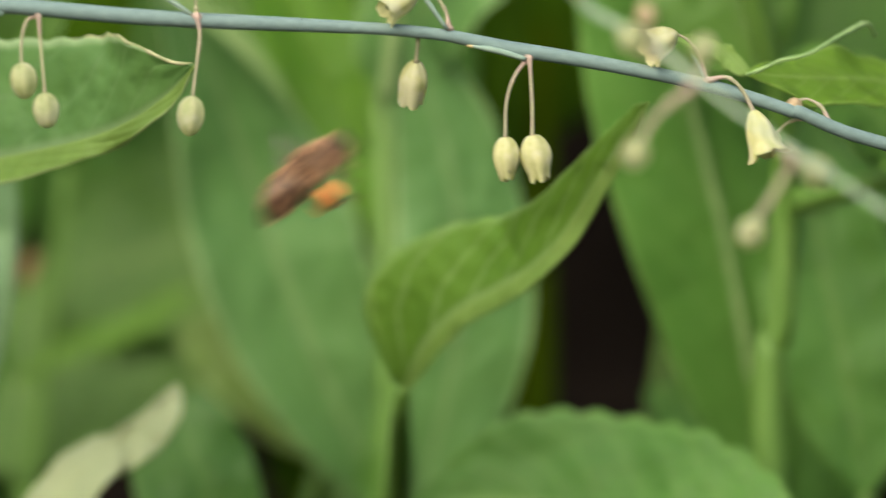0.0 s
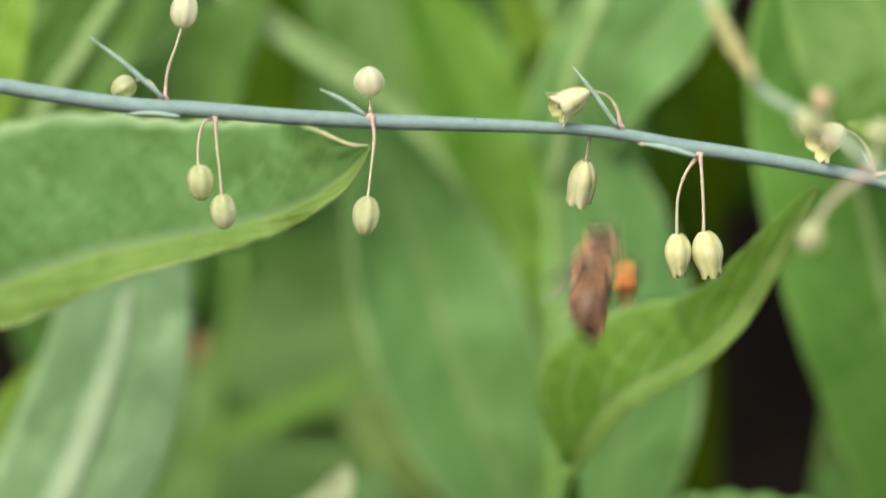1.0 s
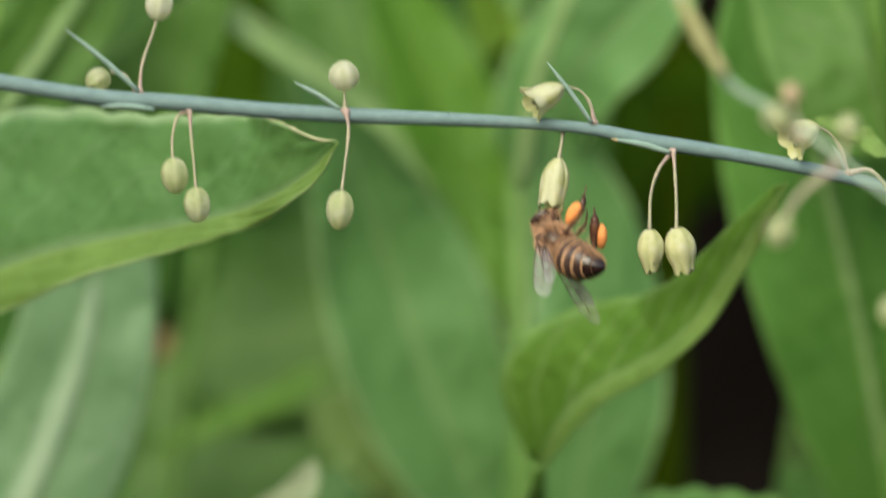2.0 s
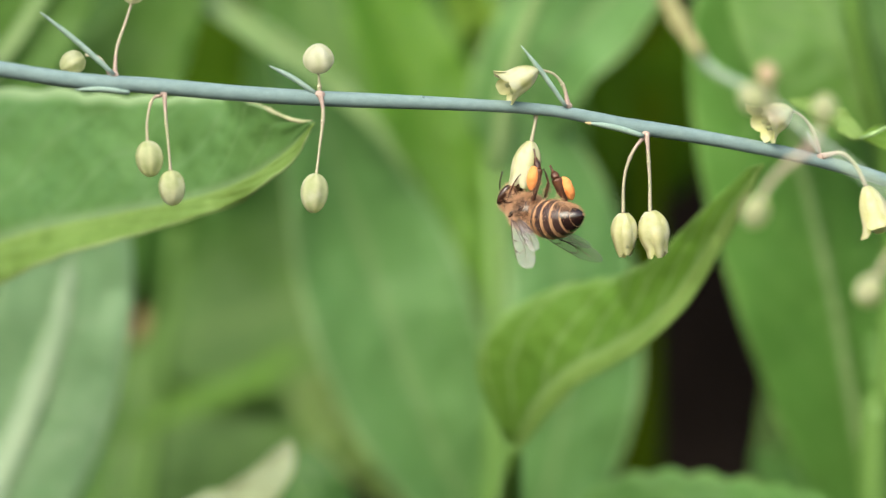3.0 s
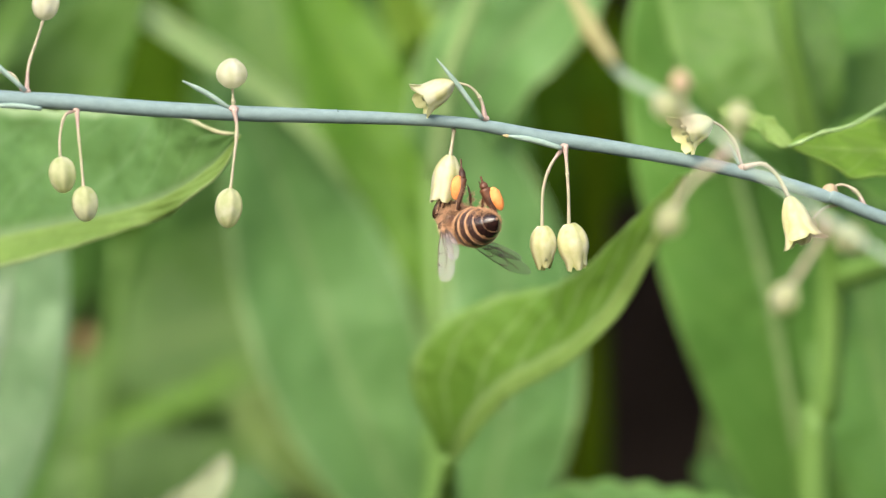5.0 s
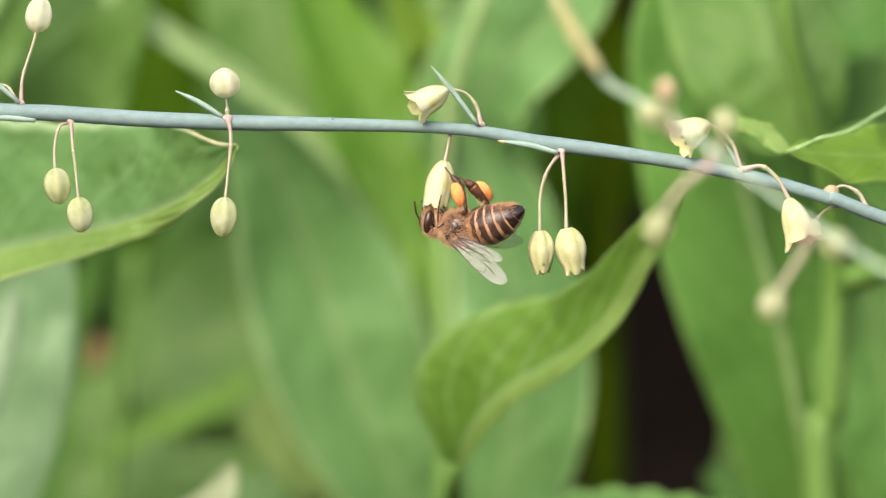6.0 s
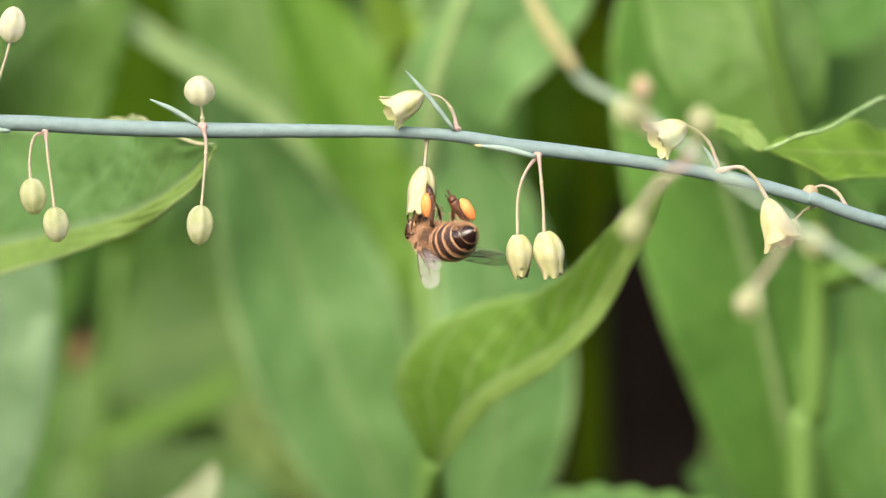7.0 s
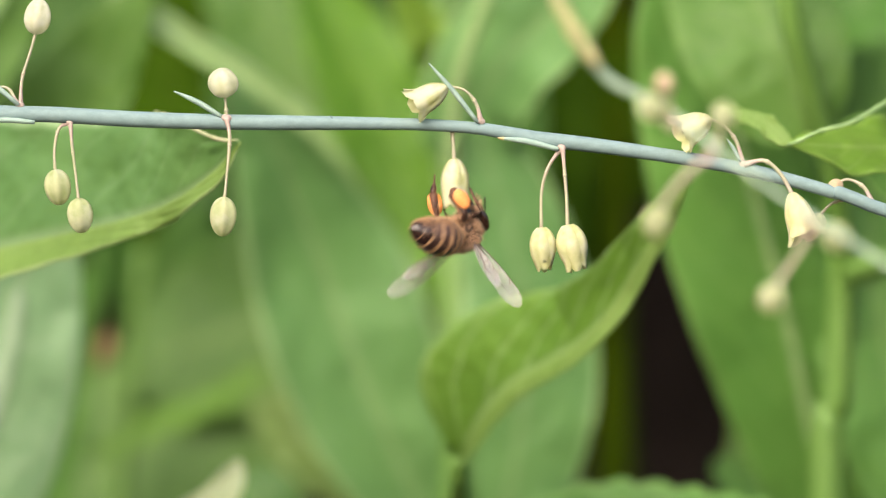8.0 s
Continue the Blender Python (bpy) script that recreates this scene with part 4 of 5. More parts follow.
for stalk_pts, at, along, size, mat in (
        (((0.03010, -0.08000, 0.46309), (0.02938, -0.08048, 0.46508), (0.02901, -0.08096, 0.46679)), (0.02901, -0.08096, 0.46650), (-0.1, 0, 1), 0.0023, BUD_BROWN),
        (((0.02964, -0.08000, 0.46326), (0.02893, -0.08048, 0.46365), (0.02834, -0.08096, 0.46421)), (0.02845, -0.08096, 0.46415), (-0.6, 0, 0.6), 0.003, BUD),
        (((0.03383, -0.08000, 0.46042), (0.03183, -0.08000, 0.45893), (0.02968, -0.08000, 0.45697), (0.02832, -0.08000, 0.45468)), (0.02843, -0.08000, 0.45491), (-0.4, 0, -1), 0.0031, BUD),
        (((0.04388, -0.08000, 0.45328), (0.04286, -0.08000, 0.45116), (0.04117, -0.08000, 0.44858), (0.03992, -0.08000, 0.44674)), (0.04003, -0.08000, 0.44703), (-0.4, 0, -1), 0.0031, BUD),
        (((0.04274, -0.08000, 0.45402), (0.04411, -0.08096, 0.45317), (0.04494, -0.08144, 0.45248)), (0.04483, -0.08144, 0.45260), (0.8, 0, -0.5), 0.0033, BUD),
        (((0.03358, -0.07904, 0.46044), (0.03448, -0.07807, 0.46201), (0.03476, -0.07807, 0.46316)), (0.03476, -0.07807, 0.46299), (0.1, 0, 1), 0.0028, BUD)):
    p = pedicel(front, [Vector(q) for q in stalk_pts], 0.0005, 0.0004)
    bud(p, at, along, size * 0.9, size * 1.03, mat)


# ---- the honeybee ----
BEE = 1.05 * MM


def fuzz(name, parent, shells, count, length, mat, seed, bald=0.0):
    """Fine hairs standing off egg-shaped shells: (centre, radii, share); bald: how much of the flanks stays bare."""
    rnd = random.Random(seed)
    verts, faces = [], []
    for centre, radii, share in shells:
        for _ in range(int(count * share)):
            d = Vector((rnd.gauss(0, 1), rnd.gauss(0, 1), rnd.gauss(0, 1))).normalized()
            if abs(d.y) > 0.72 and d.z < 0.45 and rnd.random() < bald:
                continue
            root = Vector(centre) + Vector((d.x * radii[0], d.y * radii[1], d.z * radii[2])) * 0.97
            way = (Vector((d.x / radii[0], d.y / radii[1], d.z / radii[2])).normalized() + Vector((rnd.gauss(-0.2, 0.3), rnd.gauss(0, 0.3), rnd.gauss(0, 0.3)))).normalized()
            side = way.orthogonal().normalized()
            side = Matrix.Rotation(rnd.uniform(0, 3.14), 3, way) @ side
            tip = root + way * length * rnd.uniform(0.5, 1.1)
            k = len(verts)
            verts += [root - side * 0.018, root + side * 0.018, tip]
            faces.append((k, k + 1, k + 2))
    me = bpy.data.meshes.new(name)
    me.from_pydata([tuple(v * BEE) for v in verts], [], faces)
    me.materials.append(mat)
    ob = new(name, me)
    ob.parent = parent
    return tagged(ob, kind="stuff")


def scaled(bm):
    bmesh.ops.scale(bm, vec=(BEE, BEE, BEE), verts=bm.verts)
    return bm


# its own axes: x ahead, y to its left, z towards its back; in millimetres until linked
bee = thing("honeybee", (0, 0, 0), "brown-banded honeybee with orange pollen loads on its hind legs", "bee")
bm = bmesh.new()
ovoid(bm, axis_pose((0, 0, 0), (1, 0, 0.1)), 1.75, 1.8, 2.0, 24, 16)
ovoid(bm, axis_pose((-1.2, 0, 0.7), (-0.5, 0, 0.8)), 1.1, 1.3, 0.8, 16, 10)
thorax = part("thorax", scaled(bm), CHITIN, bee)
fuzz("fur", thorax, (((0, 0, 0), (2.0, 1.85, 1.8), 0.8), ((-1.2, 0, 0.6), (0.9, 1.3, 1.0), 0.2)), 13000, 0.75, FUR, 1, 0.35)
bm = bmesh.new()
ovoid(bm, axis_pose((2.75, 0, -0.85), (0.25, 0, 1)), 0.95, 1.65, 1.6, 20, 14)
tube(bm, [(3.2, 0, -2.0), (3.2, 0, -2.6), (3.0, 0, -3.3)], [0.5, 0.32, 0.12], 8, 8)
head = part("head", scaled(bm), CHITIN, bee)
fuzz("fur", head, (((2.75, 0, -0.85), (0.95, 1.5, 1.55), 1),), 6000, 0.6, FUR, 2, 0.9)
for s in (-1, 1):
    bm = bmesh.new()
    ovoid(bm, axis_pose((2.8, 1.32 * s, -0.85), (0.25, 0, 1)), 0.62, 0.5, 1.25, 20, 14)
    part("eye", scaled(bm), EYE, head, "dark brown glossy eye")
    bm = bmesh.new()
    tube(bm, [(3.5, 0.35 * s, -0.8), (3.85, 0.55 * s, -0.85), (4.05, 0.7 * s, -1.1)], [0.08, 0.07, 0.07], 6, 6)
    tube(bm, [(4.03, 0.69 * s, -1.05), (4.3, 0.95 * s, -1.9), (4.35, 1.15 * s, -3.2)], [0.07, 0.09, 0.085], 6, 10)
    part("antenna", scaled(bm), CHITIN, head)

# abdomen: a short waist and six overlapping rings, bent towards the belly
ABD_LEN, ABD_R = 6.3, 2.3


def abdomen_axis(u):
    return Vector((-1.7 - ABD_LEN * u * (1 - 0.04 * u), 0, 0.1 - 0.15 * u - 1.7 * u * u))


def abdomen_radius(u):
    return ABD_R * max(0.0, math.sin(math.pi * min(0.999, 0.07 + u * 0.93) ** 0.72)) ** 0.62 if u < 0.985 else 0.15


bm = bmesh.new()
tube(bm, [(-1.2, 0, -0.1), (-1.8, 0, 0.05), (-2.4, 0, 0.05)], [0.7, 0.5, 0.9], 12, 8)
abdomen = part("abdomen", scaled(bm), CHITIN, bee)
cuts = (0.0, 0.17, 0.35, 0.52, 0.68, 0.83, 1.0)
for k in range(6):
    bm = bmesh.new()
    rings = []
    steps = 9
    for i in range(steps + 1):
        s = i / steps
        u = cuts[k] + (cuts[k + 1] - cuts[k]) * s * (1.07 if k < 5 else 1.0)
        c = abdomen_axis(u)
        t = (abdomen_axis(u + 0.01) - abdomen_axis(u - 0.01)).normalized()
        b = Vector((0, 1, 0))
        a = t.cross(b)
        r = abdomen_radius(min(u, 1)) * (0.975 + 0.045 * s)
        rings.append([bm.verts.new(c + r * (math.cos(w) * a * 0.93 + math.sin(w) * b)) for w in (2 * math.pi * j / 28 for j in range(28))])
    for i, (p, q) in enumerate(zip(rings, rings[1:])):
        for j in range(28):
            w = 2 * math.pi * (j + 0.5) / 28
            split = (0.42 - 0.12 * math.cos(w) + 0.07 * math.cos(2 * w) + 0.06 * math.sin(7 * w + k) + 0.05 * math.sin(13 * w + 2 * k)) * (1.25, 0.9, 0.8, 0.72, 0.42, 0.0)[k]
            bm.faces.new((p[j], p[(j + 1) % 28], q[(j + 1) % 28], q[j])).material_index = 0 if (i + 0.5) / steps < split else 1
    bm.faces.new(rings[-1])
    part("segment", scaled(bm), (BAND, CHITIN if k >= 4 else BAND_DARK), abdomen, "black glossy tail segment" if k == 5 else "tan and dark brown banded segment")
shells = []
for k in range(5):
    for q in range(3):
        u = cuts[k] + 0.02 + 0.035 * q
        c = abdomen_axis(u)
        r = abdomen_radius(u)
        shells.append(((c.x, c.y, c.z), (0.16, r, r * 0.93), 0.08 if k else 0.14))
    u = cuts[k] + 0.14
    shells.append(((*abdomen_axis(u),), (0.3, abdomen_radius(u), abdomen_radius(u) * 0.93), 0.06))
fuzz("fur", abdomen, shells, 10000, 0.42, FUR_PALE, 3)

# legs: hip, knee, heel, toe
for name, pts, r in (
        ("hind_leg", ((-0.8, -0.9, -1.4), (-1.8, -1.7, -1.7), (-1.25, -2.0, -4.7), (-0.4, -2.1, -5.7), (0.2, -2.2, -6.6)), 0.25),
        ("hind_leg", ((-0.8, 0.9, -1.4), (-2.9, 2.4, -2.2), (-1.7, 0.7, -4.4), (-1.0, 0.6, -5.0), (-0.4, 0.5, -5.5)), 0.33),
        ("middle_leg", ((0.3, -1.2, -1.0), (1.6, -1.9, -0.1), (1.15, -2.3, -2.4), (1.0, -2.2, -3.1), (0.9, -2.0, -3.6)), 0.12),
        ("middle_leg", ((0.1, 1.2, -1.4), (0.5, 2.5, -2.0), (0.3, 2.0, -3.7), (0.7, 1.5, -4.6), (1.0, 1.2, -5.0)), 0.19),
        ("front_leg", ((1.3, -0.9, -1.4), (2.0, -1.2, -2.0), (1.8, -0.5, -2.7), (2.0, -0.3, -3.0), (2.1, -0.2, -3.3)), 0.14),
        ("front_leg", ((1.3, 0.9, -1.4), (2.1, 1.9, -2.2), (1.9, 1.2, -3.4), (2.2, 0.9, -4.0), (2.4, 0.7, -4.3)), 0.16)):
    bm = bmesh.new()
    v = [Vector(q) for q in pts]
    hind = name == "hind_leg"
    tube(bm, [v[0], v[0].lerp(v[1], 0.5), v[1]], [r * 0.8, r * 1.15, r * 0.7], 8, 8)
    tube(bm, [v[1], v[1].lerp(v[2], 0.55), v[2]], [r * 0.6, r * (1.7 if hind else 1.0), r * (1.9 if hind else 0.8)], 8, 10)
    tube(bm, [v[2], v[2].lerp(v[3], 0.5), v[3]], [r * (1.3 if hind else 0.6), r * (1.5 if hind else 0.7), r * 0.7], 8, 8)
    tube(bm, [v[3], v[3].lerp(v[4], 0.5), v[4]], [r * 0.45, r * 0.35, r * 0.4], 6, 8)
    leg = part(name, scaled(bm), LEG, bee)
    if hind:
        bm = bmesh.new()
        mid = v[1].lerp(v[2], 0.62) + (Vector((-0.35, 0.7, -0.25)) if v[1].y > 0 else Vector((0.4, -0.25, 0)))
        ovoid(bm, axis_pose(mid, v[2] - v[1]), 0.82, 0.66, 1.35, 18, 12, 3, 0.05, 0.12)
        for w in bm.verts:
            w.co += w.co.normalized() * (0.1 * noise.noise(w.co * 1.9) + 0.05 * noise.noise(w.co * 6))
        part("pollen_load", scaled(bm), POLLEN, leg, "bright orange ball of pollen")
    fuzz("fur", leg, ((tuple(v[1].lerp(v[2], 0.5)), (r * 1.3, r * 1.3, 0.9), 1),), 280, 0.45, FUR, 9)


def wing_bm(length, width):
    """A wing membrane along local x, its front edge at y 0, gently cupped."""
    bm = bmesh.new()
    rows = []
    for i in range(19):
        u = i / 18
        end = max(0.0, (u - 0.7) / 0.3)
        blunt = max(0.08, 1 - end ** 2.4) ** 0.5
        w = width * (0.22 + 0.78 * math.sin(min(1.0, u / 0.72) * math.pi / 2)) * blunt
        lead = width * (-0.1 * math.sin(math.pi * u) + 0.5 * (1 - blunt))
        rows.append([bm.verts.new((u * length, lead + w * j / 6, 0.12 * math.sin(u * 3) * math.sin(3.14 * j / 6) + 0.05 * math.sin(11 * u + j) + 0.05 * math.sin(5 * u - 1.9 * j))) for j in range(7)])
    for p, q in zip(rows, rows[1:]):
        for j in range(6):
            bm.faces.new((p[j], q[j], q[j + 1], p[j + 1]))
    return bm


def wing_veins(length, width):
    bm = bmesh.new()
    for pts in (((0, 0, 0.02), (0.4 * length, -0.1 * width, 0.04), (0.8 * length, -0.04 * width, 0.04)),
                ((0, 0.05, 0.02), (0.3 * length, 0.22 * width, 0.1), (0.62 * length, 0.45 * width, 0.1), (0.85 * length, 0.4 * width, 0.06)),
                ((0, 0.1, 0.02), (0.25 * length, 0.4 * width, 0.1), (0.5 * length, 0.8 * width, 0.06)),
                ((0.42 * length, -0.05 * width, 0.06), (0.46 * length, 0.15 * width, 0.1), (0.42 * length, 0.33 * width, 0.1)),
                ((0.62 * length, -0.06 * width, 0.06), (0.7 * length, 0.2 * width, 0.1), (0.62 * length, 0.45 * width, 0.1)),
                ((0.3 * length, 0.22 * width, 0.1), (0.36 * length, 0.45 * width, 0.09), (0.36 * length, 0.6 * width, 0.08)),
                ((0.5 * length, 0.38 * width, 0.1), (0.56 * length, 0.6 * width, 0.08), (0.66 * length, 0.72 * width, 0.05)),
                ((0.0, 0.0, 0.03), (0.2 * length, -0.06 * width, 0.06), (0.45 * length, -0.1 * width, 0.05))):
        tube(bm, pts, [0.07, 0.045, 0.03], 5, 10)
    return bm


def wing_pose(side, hind, stroke):
    """Where a wing sits on the thorax: side -1 right, 1 left; stroke in degrees above level, or the way that a resting wing points."""
    hinge = Vector((-0.3 if hind else 0.5, 1.45 * side, 1.0 if hind else 1.3)) * BEE
    if isinstance(stroke, tuple):
        span = (Vector(stroke) + Vector((-0.16, 0, -0.08)) * hind).normalized()
        chord = Vector((-0.9, 0.15, 0.0) if side < 0 else (-0.6, 0.0, -0.6))
    elif stroke == "swept":
        span = Vector((-0.78 - 0.1 * hind, -0.3, 0.47) if side < 0 else (-0.6 - 0.2 * hind, 0.7, 0.3)).normalized()
        chord = Vector((-0.5, 0.5, -0.5) if side < 0 else (-0.6, 0.0, -0.6))
    elif stroke == "raised":
        rest = Vector((-0.75, 0.6, 0.1) if side < 0 else (-0.55, 0.0, -0.8))
        span = Vector((-0.6 - 0.15 * hind, -0.62, 0.3) if side < 0 else (-0.2 - 0.15 * hind, 0.62, 0.75)).normalized()
        chord = Vector((0.643, -0.766, 0)).cross(span)
        chord *= 1 if chord.dot(rest) > 0 else -1
    else:
        w = radians(stroke - (6 if hind else 0))
        span = Vector((-0.15 if not hind else -0.4, math.cos(w) * side, math.sin(w))).normalized()
        chord = Vector((-1, 0, 0.25))
    normal = span.cross(chord).normalized()
    chord = normal.cross(span)
    m = Matrix((span, chord, normal)).transposed().to_4x4()
    return Matrix.Translation(hinge) @ m


for side in (-1, 1):
    bm = bmesh.new()
    ovoid(bm, axis_pose((0.55, 1.62 * side, 0.75), (0.4, 0.1 * side, 1)), 0.3, 0.26, 0.55, 12, 8)
    ovoid(bm, axis_pose((-0.45, 1.6 * side, 0.0), (0.3, 0, 1)), 0.3, 0.25, 0.6, 12, 8)
    part("wing_base", scaled(bm), CHITIN, bee, "dark glossy scale at the wing base")
# where the resting wings point, right then left, as the bee shifts
WING_REST = (
    (3.3, (-0.71, -0.39, 0.58), (-0.32, 0.94, 0.15)),
    (3.5, (-0.70, -0.23, 0.68), (-0.23, 0.96, 0.14)),
    (4.0, (-0.47, -0.49, 0.74), (-0.33, 0.84, 0.44)),
    (4.5, (-0.66, -0.39, 0.64), (-0.21, 0.93, 0.30)),
    (4.7, (-0.73, -0.22, 0.65), (0.11, 0.96, 0.25)),
    (5.8, (-0.80, -0.26, 0.53), (-0.25, 0.96, 0.09)),
    (6.0, (-0.71, -0.37, 0.60), (-0.41, 0.90, 0.16)),
    (6.5, (-0.66, -0.43, 0.61), (-0.75, 0.65, 0.04)),
    (7.0, (-0.82, -0.33, 0.47), (-0.03, 1.00, 0.04)),
    (7.2, (-0.67, -0.41, 0.61), (-0.23, 0.91, 0.35)),
    (7.5, (-0.70, -0.26, 0.66), (-0.17, 0.97, 0.19)),
    (7.9, (-0.65, -0.42, 0.63), (-0.22, 0.86, 0.46)),
)
wings = []
for side in (-1, 1):
    for hind in (False, True):
        size = (6.6, 1.4) if hind else (9.1, 2.1)
        wing = part("hind_wing" if hind else "fore_wing", scaled(wing_bm(*size)), WING, bee, "clear veined wing")
        part("vein", scaled(wing_veins(*size)), WING_VEIN, wing)
        wings.append((wing, side, hind))


def hang(x, y, z, heading, turn, bank=0.0):
    """A pose of the bee: the thorax's place; heading, the way of the head in the picture plane (degrees counter-clockwise from right);
    turn, about its own upright, head away from the viewer; bank, about its own length."""
    fwd = Vector((math.cos(radians(heading)), 0, math.sin(radians(heading))))
    up = Vector((-fwd.z, 0, fwd.x))
    m = Matrix((fwd, up.cross(fwd), up)).transposed().to_4x4()
    return Matrix.Translation((x, y, z + Z0)) @ m @ pose(0, 0, 0, 0, 0, turn) @ pose(0, 0, 0, bank)



def motions():
    """All that moves: the swaying branch, the flower that the bee hangs on, the bee and its wings."""
    walk(branch, [
        (0.0, rz_ry(-0.00037, 0, 0.00197, -0.846, 10.14)),
        (0.2, rz_ry(-0.00039, 0, 0.00179, -1.267, 11.00)),
        (0.3, rz_ry(-0.00080, 0, 0.00111, -0.823, 11.99)),
        (0.5, rz_ry(-0.00019, 0, 0.00043, 0.047, 10.56)),
        (0.8, rz_ry(-0.00038, 0, 0.00268, -1.570, 11.08)),
        (1.0, rz_ry(-0.00039, 0, 0.00018, 0.122, 10.89)),
        (1.2, rz_ry(-0.00042, 0, -0.00031, -0.002, 9.57)),
        (1.5, rz_ry(-0.00022, 0, 0.00263, -1.258, 11.38)),
        (1.8, rz_ry(-0.00028, 0, -0.00324, 1.203, 12.13)),
        (2.0, rz_ry(0.00026, 0, 0.00019, -0.093, 11.73)),
        (2.2, rz_ry(-0.00058, 0, 0.00085, -0.745, 10.37)),
        (3.3, rz_ry(0.00017, 0, -0.00030, 0.217, 12.75)),
        (3.5, rz_ry(0.00005, 0, -0.00020, 0.261, 12.01)),
        (4.0, rz_ry(0.00002, 0, -0.00022, 0.131, 12.43)),
        (4.5, rz_ry(-0.00068, 0, -0.00061, 0.565, 9.82)),
        (4.7, rz_ry(-0.00082, 0, -0.00050, -0.100, 10.15)),
        (5.8, rz_ry(-0.00116, 0, -0.00025, 0.132, 6.73)),
        (6.0, rz_ry(-0.00097, 0, -0.00007, 0.134, 6.13)),
        (6.5, rz_ry(-0.00117, 0, -0.00010, 0.140, 5.47)),
        (7.0, rz_ry(-0.00108, 0, -0.00085, 0.649, 5.21)),
        (7.5, rz_ry(-0.00114, 0, -0.00097, 0.676, 4.85)),
        (8.0, rz_ry(-0.00116, 0, -0.00044, 0.250, 1.84)),
    ])
    walk(visited, [(t, visited_rest @ pose(0, 0, 0, back_swing, side_swing)) for t, side_swing, back_swing in (
        (0.0, -3, 28),
        (0.5, -3, 25),
        (0.8, -8, 28),
        (1.0, 0, 26),
        (1.2, 0, 24),
        (1.5, 0, 10),
        (1.8, 13, 0),
        (2.0, 6, 0),
        (2.2, 6, 0),
        (3.3, 9, 0),
        (3.5, 9, 0),
        (4.5, 7, 0),
        (4.7, 5, 0),
        (5.8, 9, 0),
        (6.5, 7, 0),
        (7.0, 4, 0),
        (7.5, 6, 0),
        (7.9, 5, 0),
        (8.0, -5, 0),
    )])
    walk(front, [
        (0.0, Matrix.Translation((0.12, -0.03, -0.00008)) @ pose(0, 0, 0, 0, 0.0181, 0)),
        (0.2, Matrix.Translation((0.12, -0.03, -0.00009)) @ pose(0, 0, 0, 0, 0.0201, 0)),
        (0.3, Matrix.Translation((0.12, -0.03, -0.00009)) @ pose(0, 0, 0, 0, 0.0210, 0)),
        (0.5, Matrix.Translation((0.12, -0.03, -0.00010)) @ pose(0, 0, 0, 0, 0.0229, 0)),
        (0.8, Matrix.Translation((0.12, -0.03, -0.00009)) @ pose(0, 0, 0, 0, 0.0228, 0)),
        (1.0, Matrix.Translation((0.12, -0.03, -0.00009)) @ pose(0, 0, 0, 0, 0.0228, 0)),
        (1.2, Matrix.Translation((0.12, -0.03, -0.00008)) @ pose(0, 0, 0, 0, 0.0227, 0)),
        (1.5, Matrix.Translation((0.12, -0.03, -0.00007)) @ pose(0, 0, 0, 0, 0.0227, 0)),
        (1.8, Matrix.Translation((0.12, -0.03, -0.00008)) @ pose(0, 0, 0, 0, 0.0235, 0)),
        (2.0, Matrix.Translation((0.12, -0.03, -0.00008)) @ pose(0, 0, 0, 0, 0.0240, 0)),
        (2.2, Matrix.Translation((0.12, -0.03, -0.00008)) @ pose(0, 0, 0, 0, 0.0240, 0)),
        (3.3, Matrix.Translation((0.12, -0.03, -0.00007)) @ pose(0, 0, 0, 0, 0.0246, 0)),
        (3.5, Matrix.Translation((0.12, -0.03, -0.00007)) @ pose(0, 0, 0, 0, 0.0246, 0)),
        (4.0, Matrix.Translation((0.12, -0.03, -0.00006)) @ pose(0, 0, 0, 0, 0.0204, 0)),
        (4.5, Matrix.Translation((0.12, -0.03, -0.00005)) @ pose(0, 0, 0, 0, 0.0156, 0)),
        (4.7, Matrix.Translation((0.12, -0.03, -0.00004)) @ pose(0, 0, 0, 0, 0.0132, 0)),
        (5.8, Matrix.Translation((0.12, -0.03, -0.00002)) @ pose(0, 0, 0, 0, 0.0002, 0)),
        (6.0, Matrix.Translation((0.12, -0.03, -0.00002)) @ pose(0, 0, 0, 0, -0.0021, 0)),
        (6.5, Matrix.Translation((0.12, -0.03, -0.00001)) @ pose(0, 0, 0, 0, -0.0047, 0)),
        (7.0, Matrix.Translation((0.12, -0.03, -0.00002)) @ pose(0, 0, 0, 0, -0.0057, 0)),
        (7.5, Matrix.Translation((0.12, -0.03, -0.00001)) @ pose(0, 0, 0, 0, -0.0065, 0)),
        (8.0, Matrix.Translation((0.12, -0.03, -0.00002)) @ pose(0, 0, 0, 0, -0.0064, 0)),
    ])
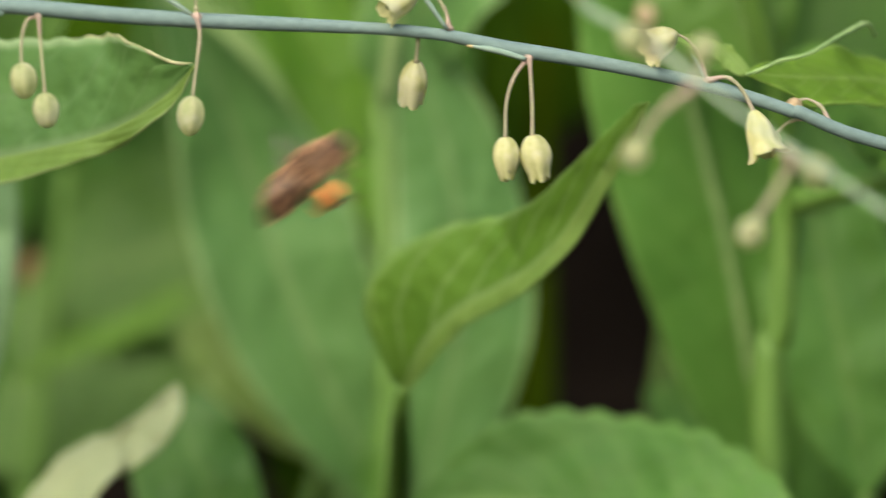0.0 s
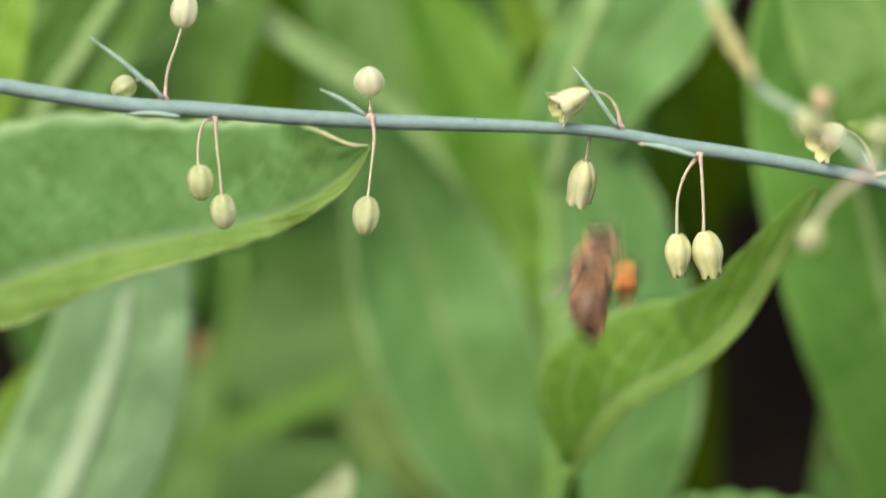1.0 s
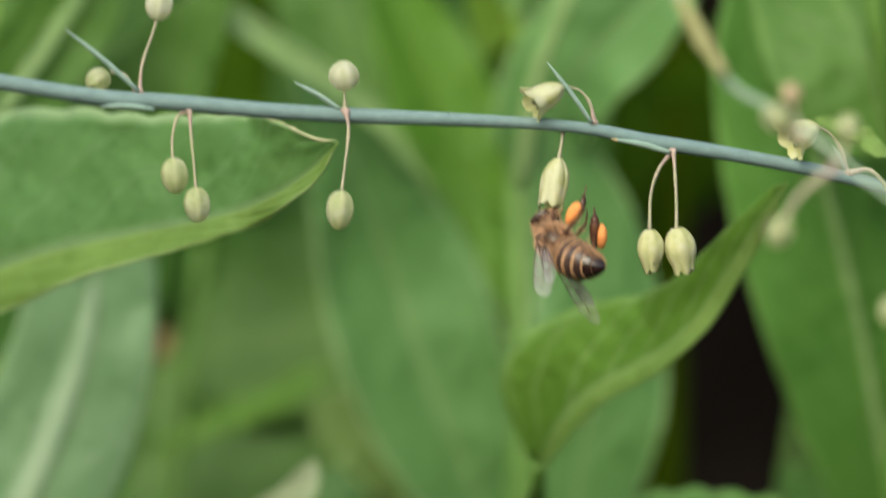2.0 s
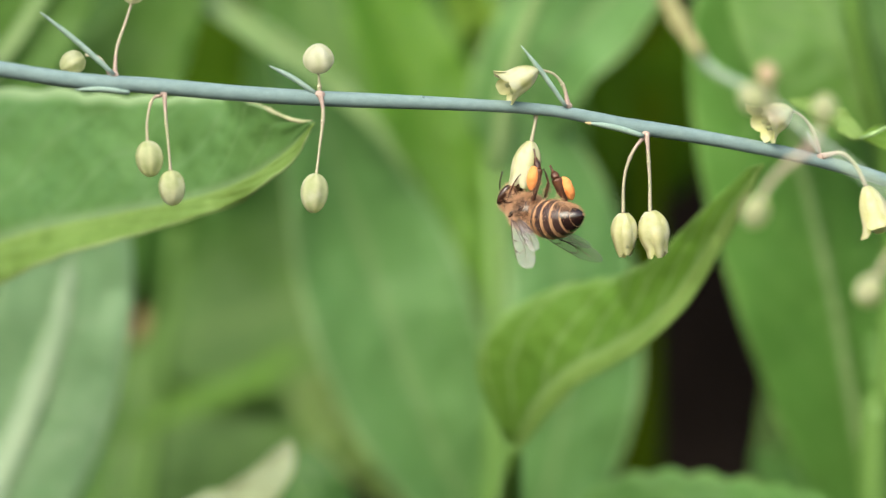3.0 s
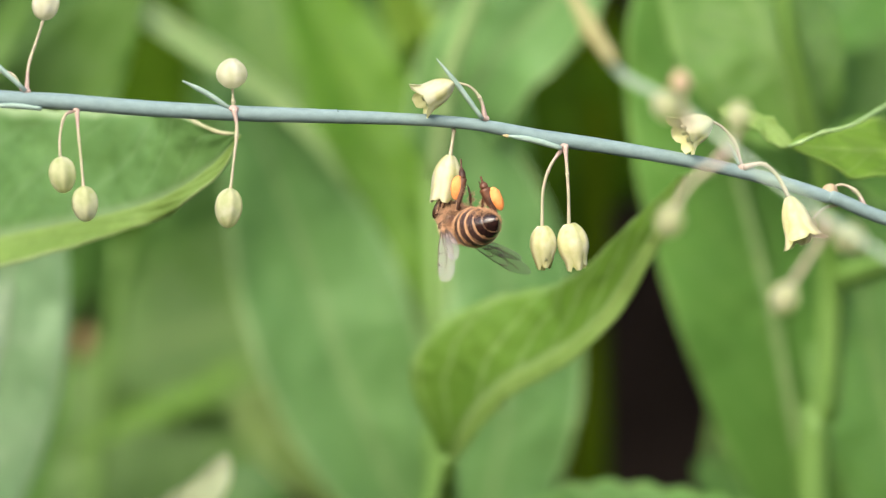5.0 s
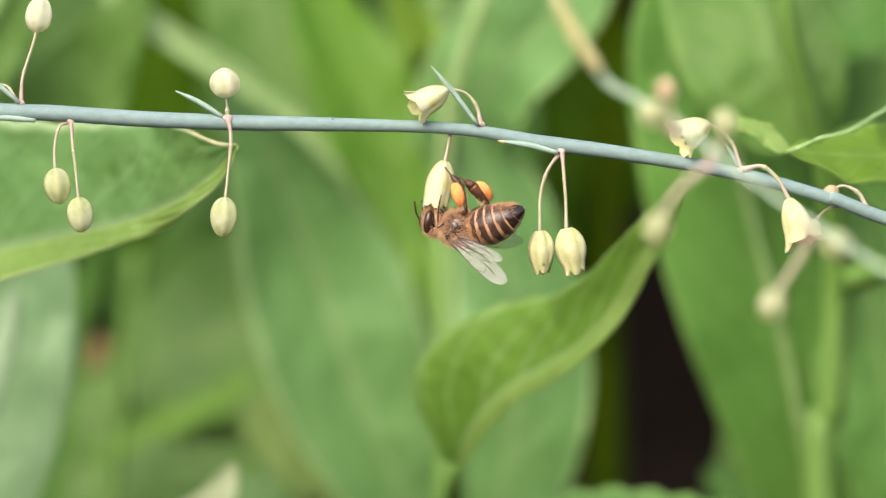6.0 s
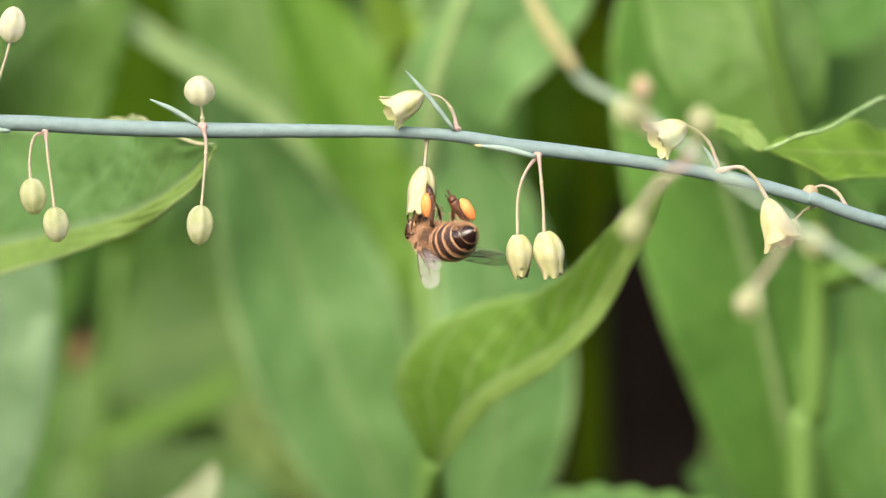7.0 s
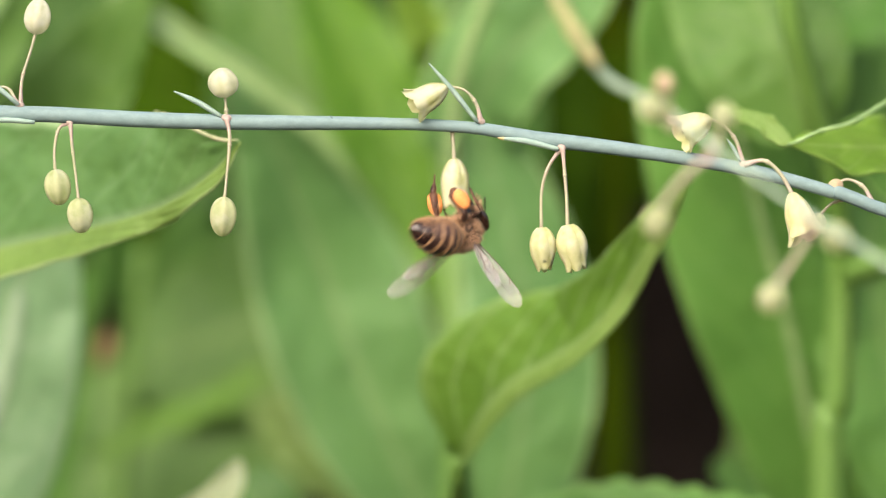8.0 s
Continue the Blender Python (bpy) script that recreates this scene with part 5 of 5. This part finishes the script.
    walk(bee, [
        (0.000, hang(-0.00519, -0.00200, 0.00253, 50, 0, 0)),
        (0.033, hang(-0.00179, -0.00200, 0.00583, 49, 0, 0)),
        (0.100, hang(-0.00249, -0.00200, 0.00864, 38, 0, 0)),
        (0.200, hang(-0.00117, -0.00200, 0.00758, 33, 0, 0)),
        (0.300, hang(0.00136, -0.00200, 0.00702, 48, 0, 0)),
        (0.400, hang(0.00270, -0.00200, -0.00396, 38, 0, 0)),
        (0.467, hang(0.00029, -0.00200, -0.00710, 40, 0, 0)),
        (0.500, hang(0.00169, -0.00200, -0.00610, 39, 0, 0)),
        (0.533, hang(0.00309, -0.00200, -0.00510, 39, 0, 0)),
        (0.600, hang(0.00256, -0.00200, 0.00522, 44, 0, 0)),
        (0.700, hang(0.00209, -0.00200, 0.00893, 40, 0, 0)),
        (0.800, hang(0.00082, -0.00200, 0.00815, 56, -8, 0)),
        (0.900, hang(0.00006, -0.00200, 0.00760, 77, -8, 0)),
        (0.967, hang(0.00480, -0.00200, 0.00470, 96, 4, 0)),
        (1.000, hang(0.00670, -0.00200, 0.00000, 90, 8, 0)),
        (1.033, hang(0.00600, -0.00200, -0.00380, 80, 4, 0)),
        (1.100, hang(0.00190, -0.00200, -0.00502, 20, 0, 0)),
        (1.200, hang(-0.00359, -0.00200, 0.00294, 41, 0, 0)),
        (1.300, hang(0.00101, -0.00200, 0.00764, 46, 0, 0)),
        (1.400, hang(0.00134, -0.00200, 0.00570, 66, 0, 0)),
        (1.500, hang(0.00357, 0.00000, 0.00609, 85, 0, 0)),
        (1.600, hang(0.00642, 0.00000, 0.00225, 124, 8, 0)),
        (1.700, hang(0.00653, 0.00000, 0.00013, 137, 13, 0)),
        (1.800, hang(0.00528, 0.00000, -0.00112, 152, 20, 0)),
        (1.900, hang(0.00628, 0.00000, -0.00057, 139, 26, 0)),
        (2.000, hang(0.00618, 0.00000, 0.00251, 137, 42, 0)),
        (2.100, hang(0.00715, 0.00000, 0.00314, 142, 42, 0)),
        (2.200, hang(0.00589, 0.00000, 0.00395, 143, 43, 0)),
        (3.300, hang(0.00580, 0.00120, 0.00365, 165, 43, 0)),
        (3.400, hang(0.00661, 0.00120, 0.00411, 166, 50, 0)),
        (3.500, hang(0.00711, 0.00120, 0.00400, 172, 46, 0)),
        (3.700, hang(0.00535, 0.00120, 0.00364, 176, 37, 0)),
        (3.900, hang(0.00701, 0.00120, 0.00470, 189, 34, 0)),
        (4.000, hang(0.00727, 0.00120, 0.00467, 189, 33, 0)),
        (4.100, hang(0.00751, 0.00120, 0.00469, 187, 35, 0)),
        (4.300, hang(0.00659, 0.00120, 0.00396, 180, 37, 0)),
        (4.400, hang(0.00699, 0.00120, 0.00399, 174, 43, 0)),
        (4.500, hang(0.00619, 0.00120, 0.00351, 171, 47, 0)),
        (4.600, hang(0.00746, 0.00120, 0.00369, 165, 57, 0)),
        (4.700, hang(0.00633, 0.00120, 0.00360, 159, 66, 0)),
        (5.800, hang(0.00676, 0.00120, 0.00391, 179, 27, 0)),
        (6.000, hang(0.00667, 0.00120, 0.00411, 183, 20, 0)),
        (6.200, hang(0.00615, 0.00120, 0.00318, 182, 16, 0)),
        (6.500, hang(0.00595, 0.00120, 0.00377, 178, 13, 0)),
        (6.800, hang(0.00618, 0.00120, 0.00313, 177, 16, 0)),
        (6.900, hang(0.00593, 0.00120, 0.00208, 185, 18, 0)),
        (7.000, hang(0.00634, 0.00120, 0.00260, 170, 57, 0)),
        (7.200, hang(0.00652, 0.00120, 0.00380, 177, 49, 0)),
        (7.300, hang(0.00727, 0.00120, 0.00471, 175, 50, 0)),
        (7.500, hang(0.00602, 0.00120, 0.00306, 180, 32, 0)),
        (7.700, hang(0.00616, 0.00120, 0.00356, 182, 30, 0)),
        (7.800, hang(0.00582, 0.00120, 0.00365, 182, 38, 0)),
        (7.900, hang(0.00587, 0.00120, 0.00413, 178, 46, 0)),
        (7.933, hang(0.00649, 0.00120, 0.00344, 184, 80, 4)),
        (7.967, hang(0.00680, 0.00120, 0.00310, 192, 106, 8)),
        (8.000, hang(0.00690, 0.00120, 0.00290, 198, 118, 10)),
    ])
    waist = Matrix.Translation(Vector((-1.7, 0, 0.1)) * BEE)
    walk(abdomen, [(t, waist @ pose(0, 0, 0, 0, lift, swing) @ waist.inverted()) for t, lift, swing in (
        (0.0, 13, 0), (1.4, 13, 0), (1.6, 8, 0), (1.8, 3, 0), (2.2, 0, 0), (7.9, 0, 0), (8.0, -3, 20))])
    beat = [i / 30 for i in range(0, 52)]
    for wing, side, hind in wings:
        rows = [(t, wing_pose(side, hind, (18, 60, -24)[i % 3])) for i, t in enumerate(beat)]
        rows += [(1.8, wing_pose(side, hind, "swept")), (2.2, wing_pose(side, hind, "swept")), *[(t, wing_pose(side, hind, near if side < 0 else far)) for t, near, far in WING_REST], (7.96, wing_pose(side, hind, "raised")), (8.0, wing_pose(side, hind, "raised"))]
        walk(wing, rows)


motions()
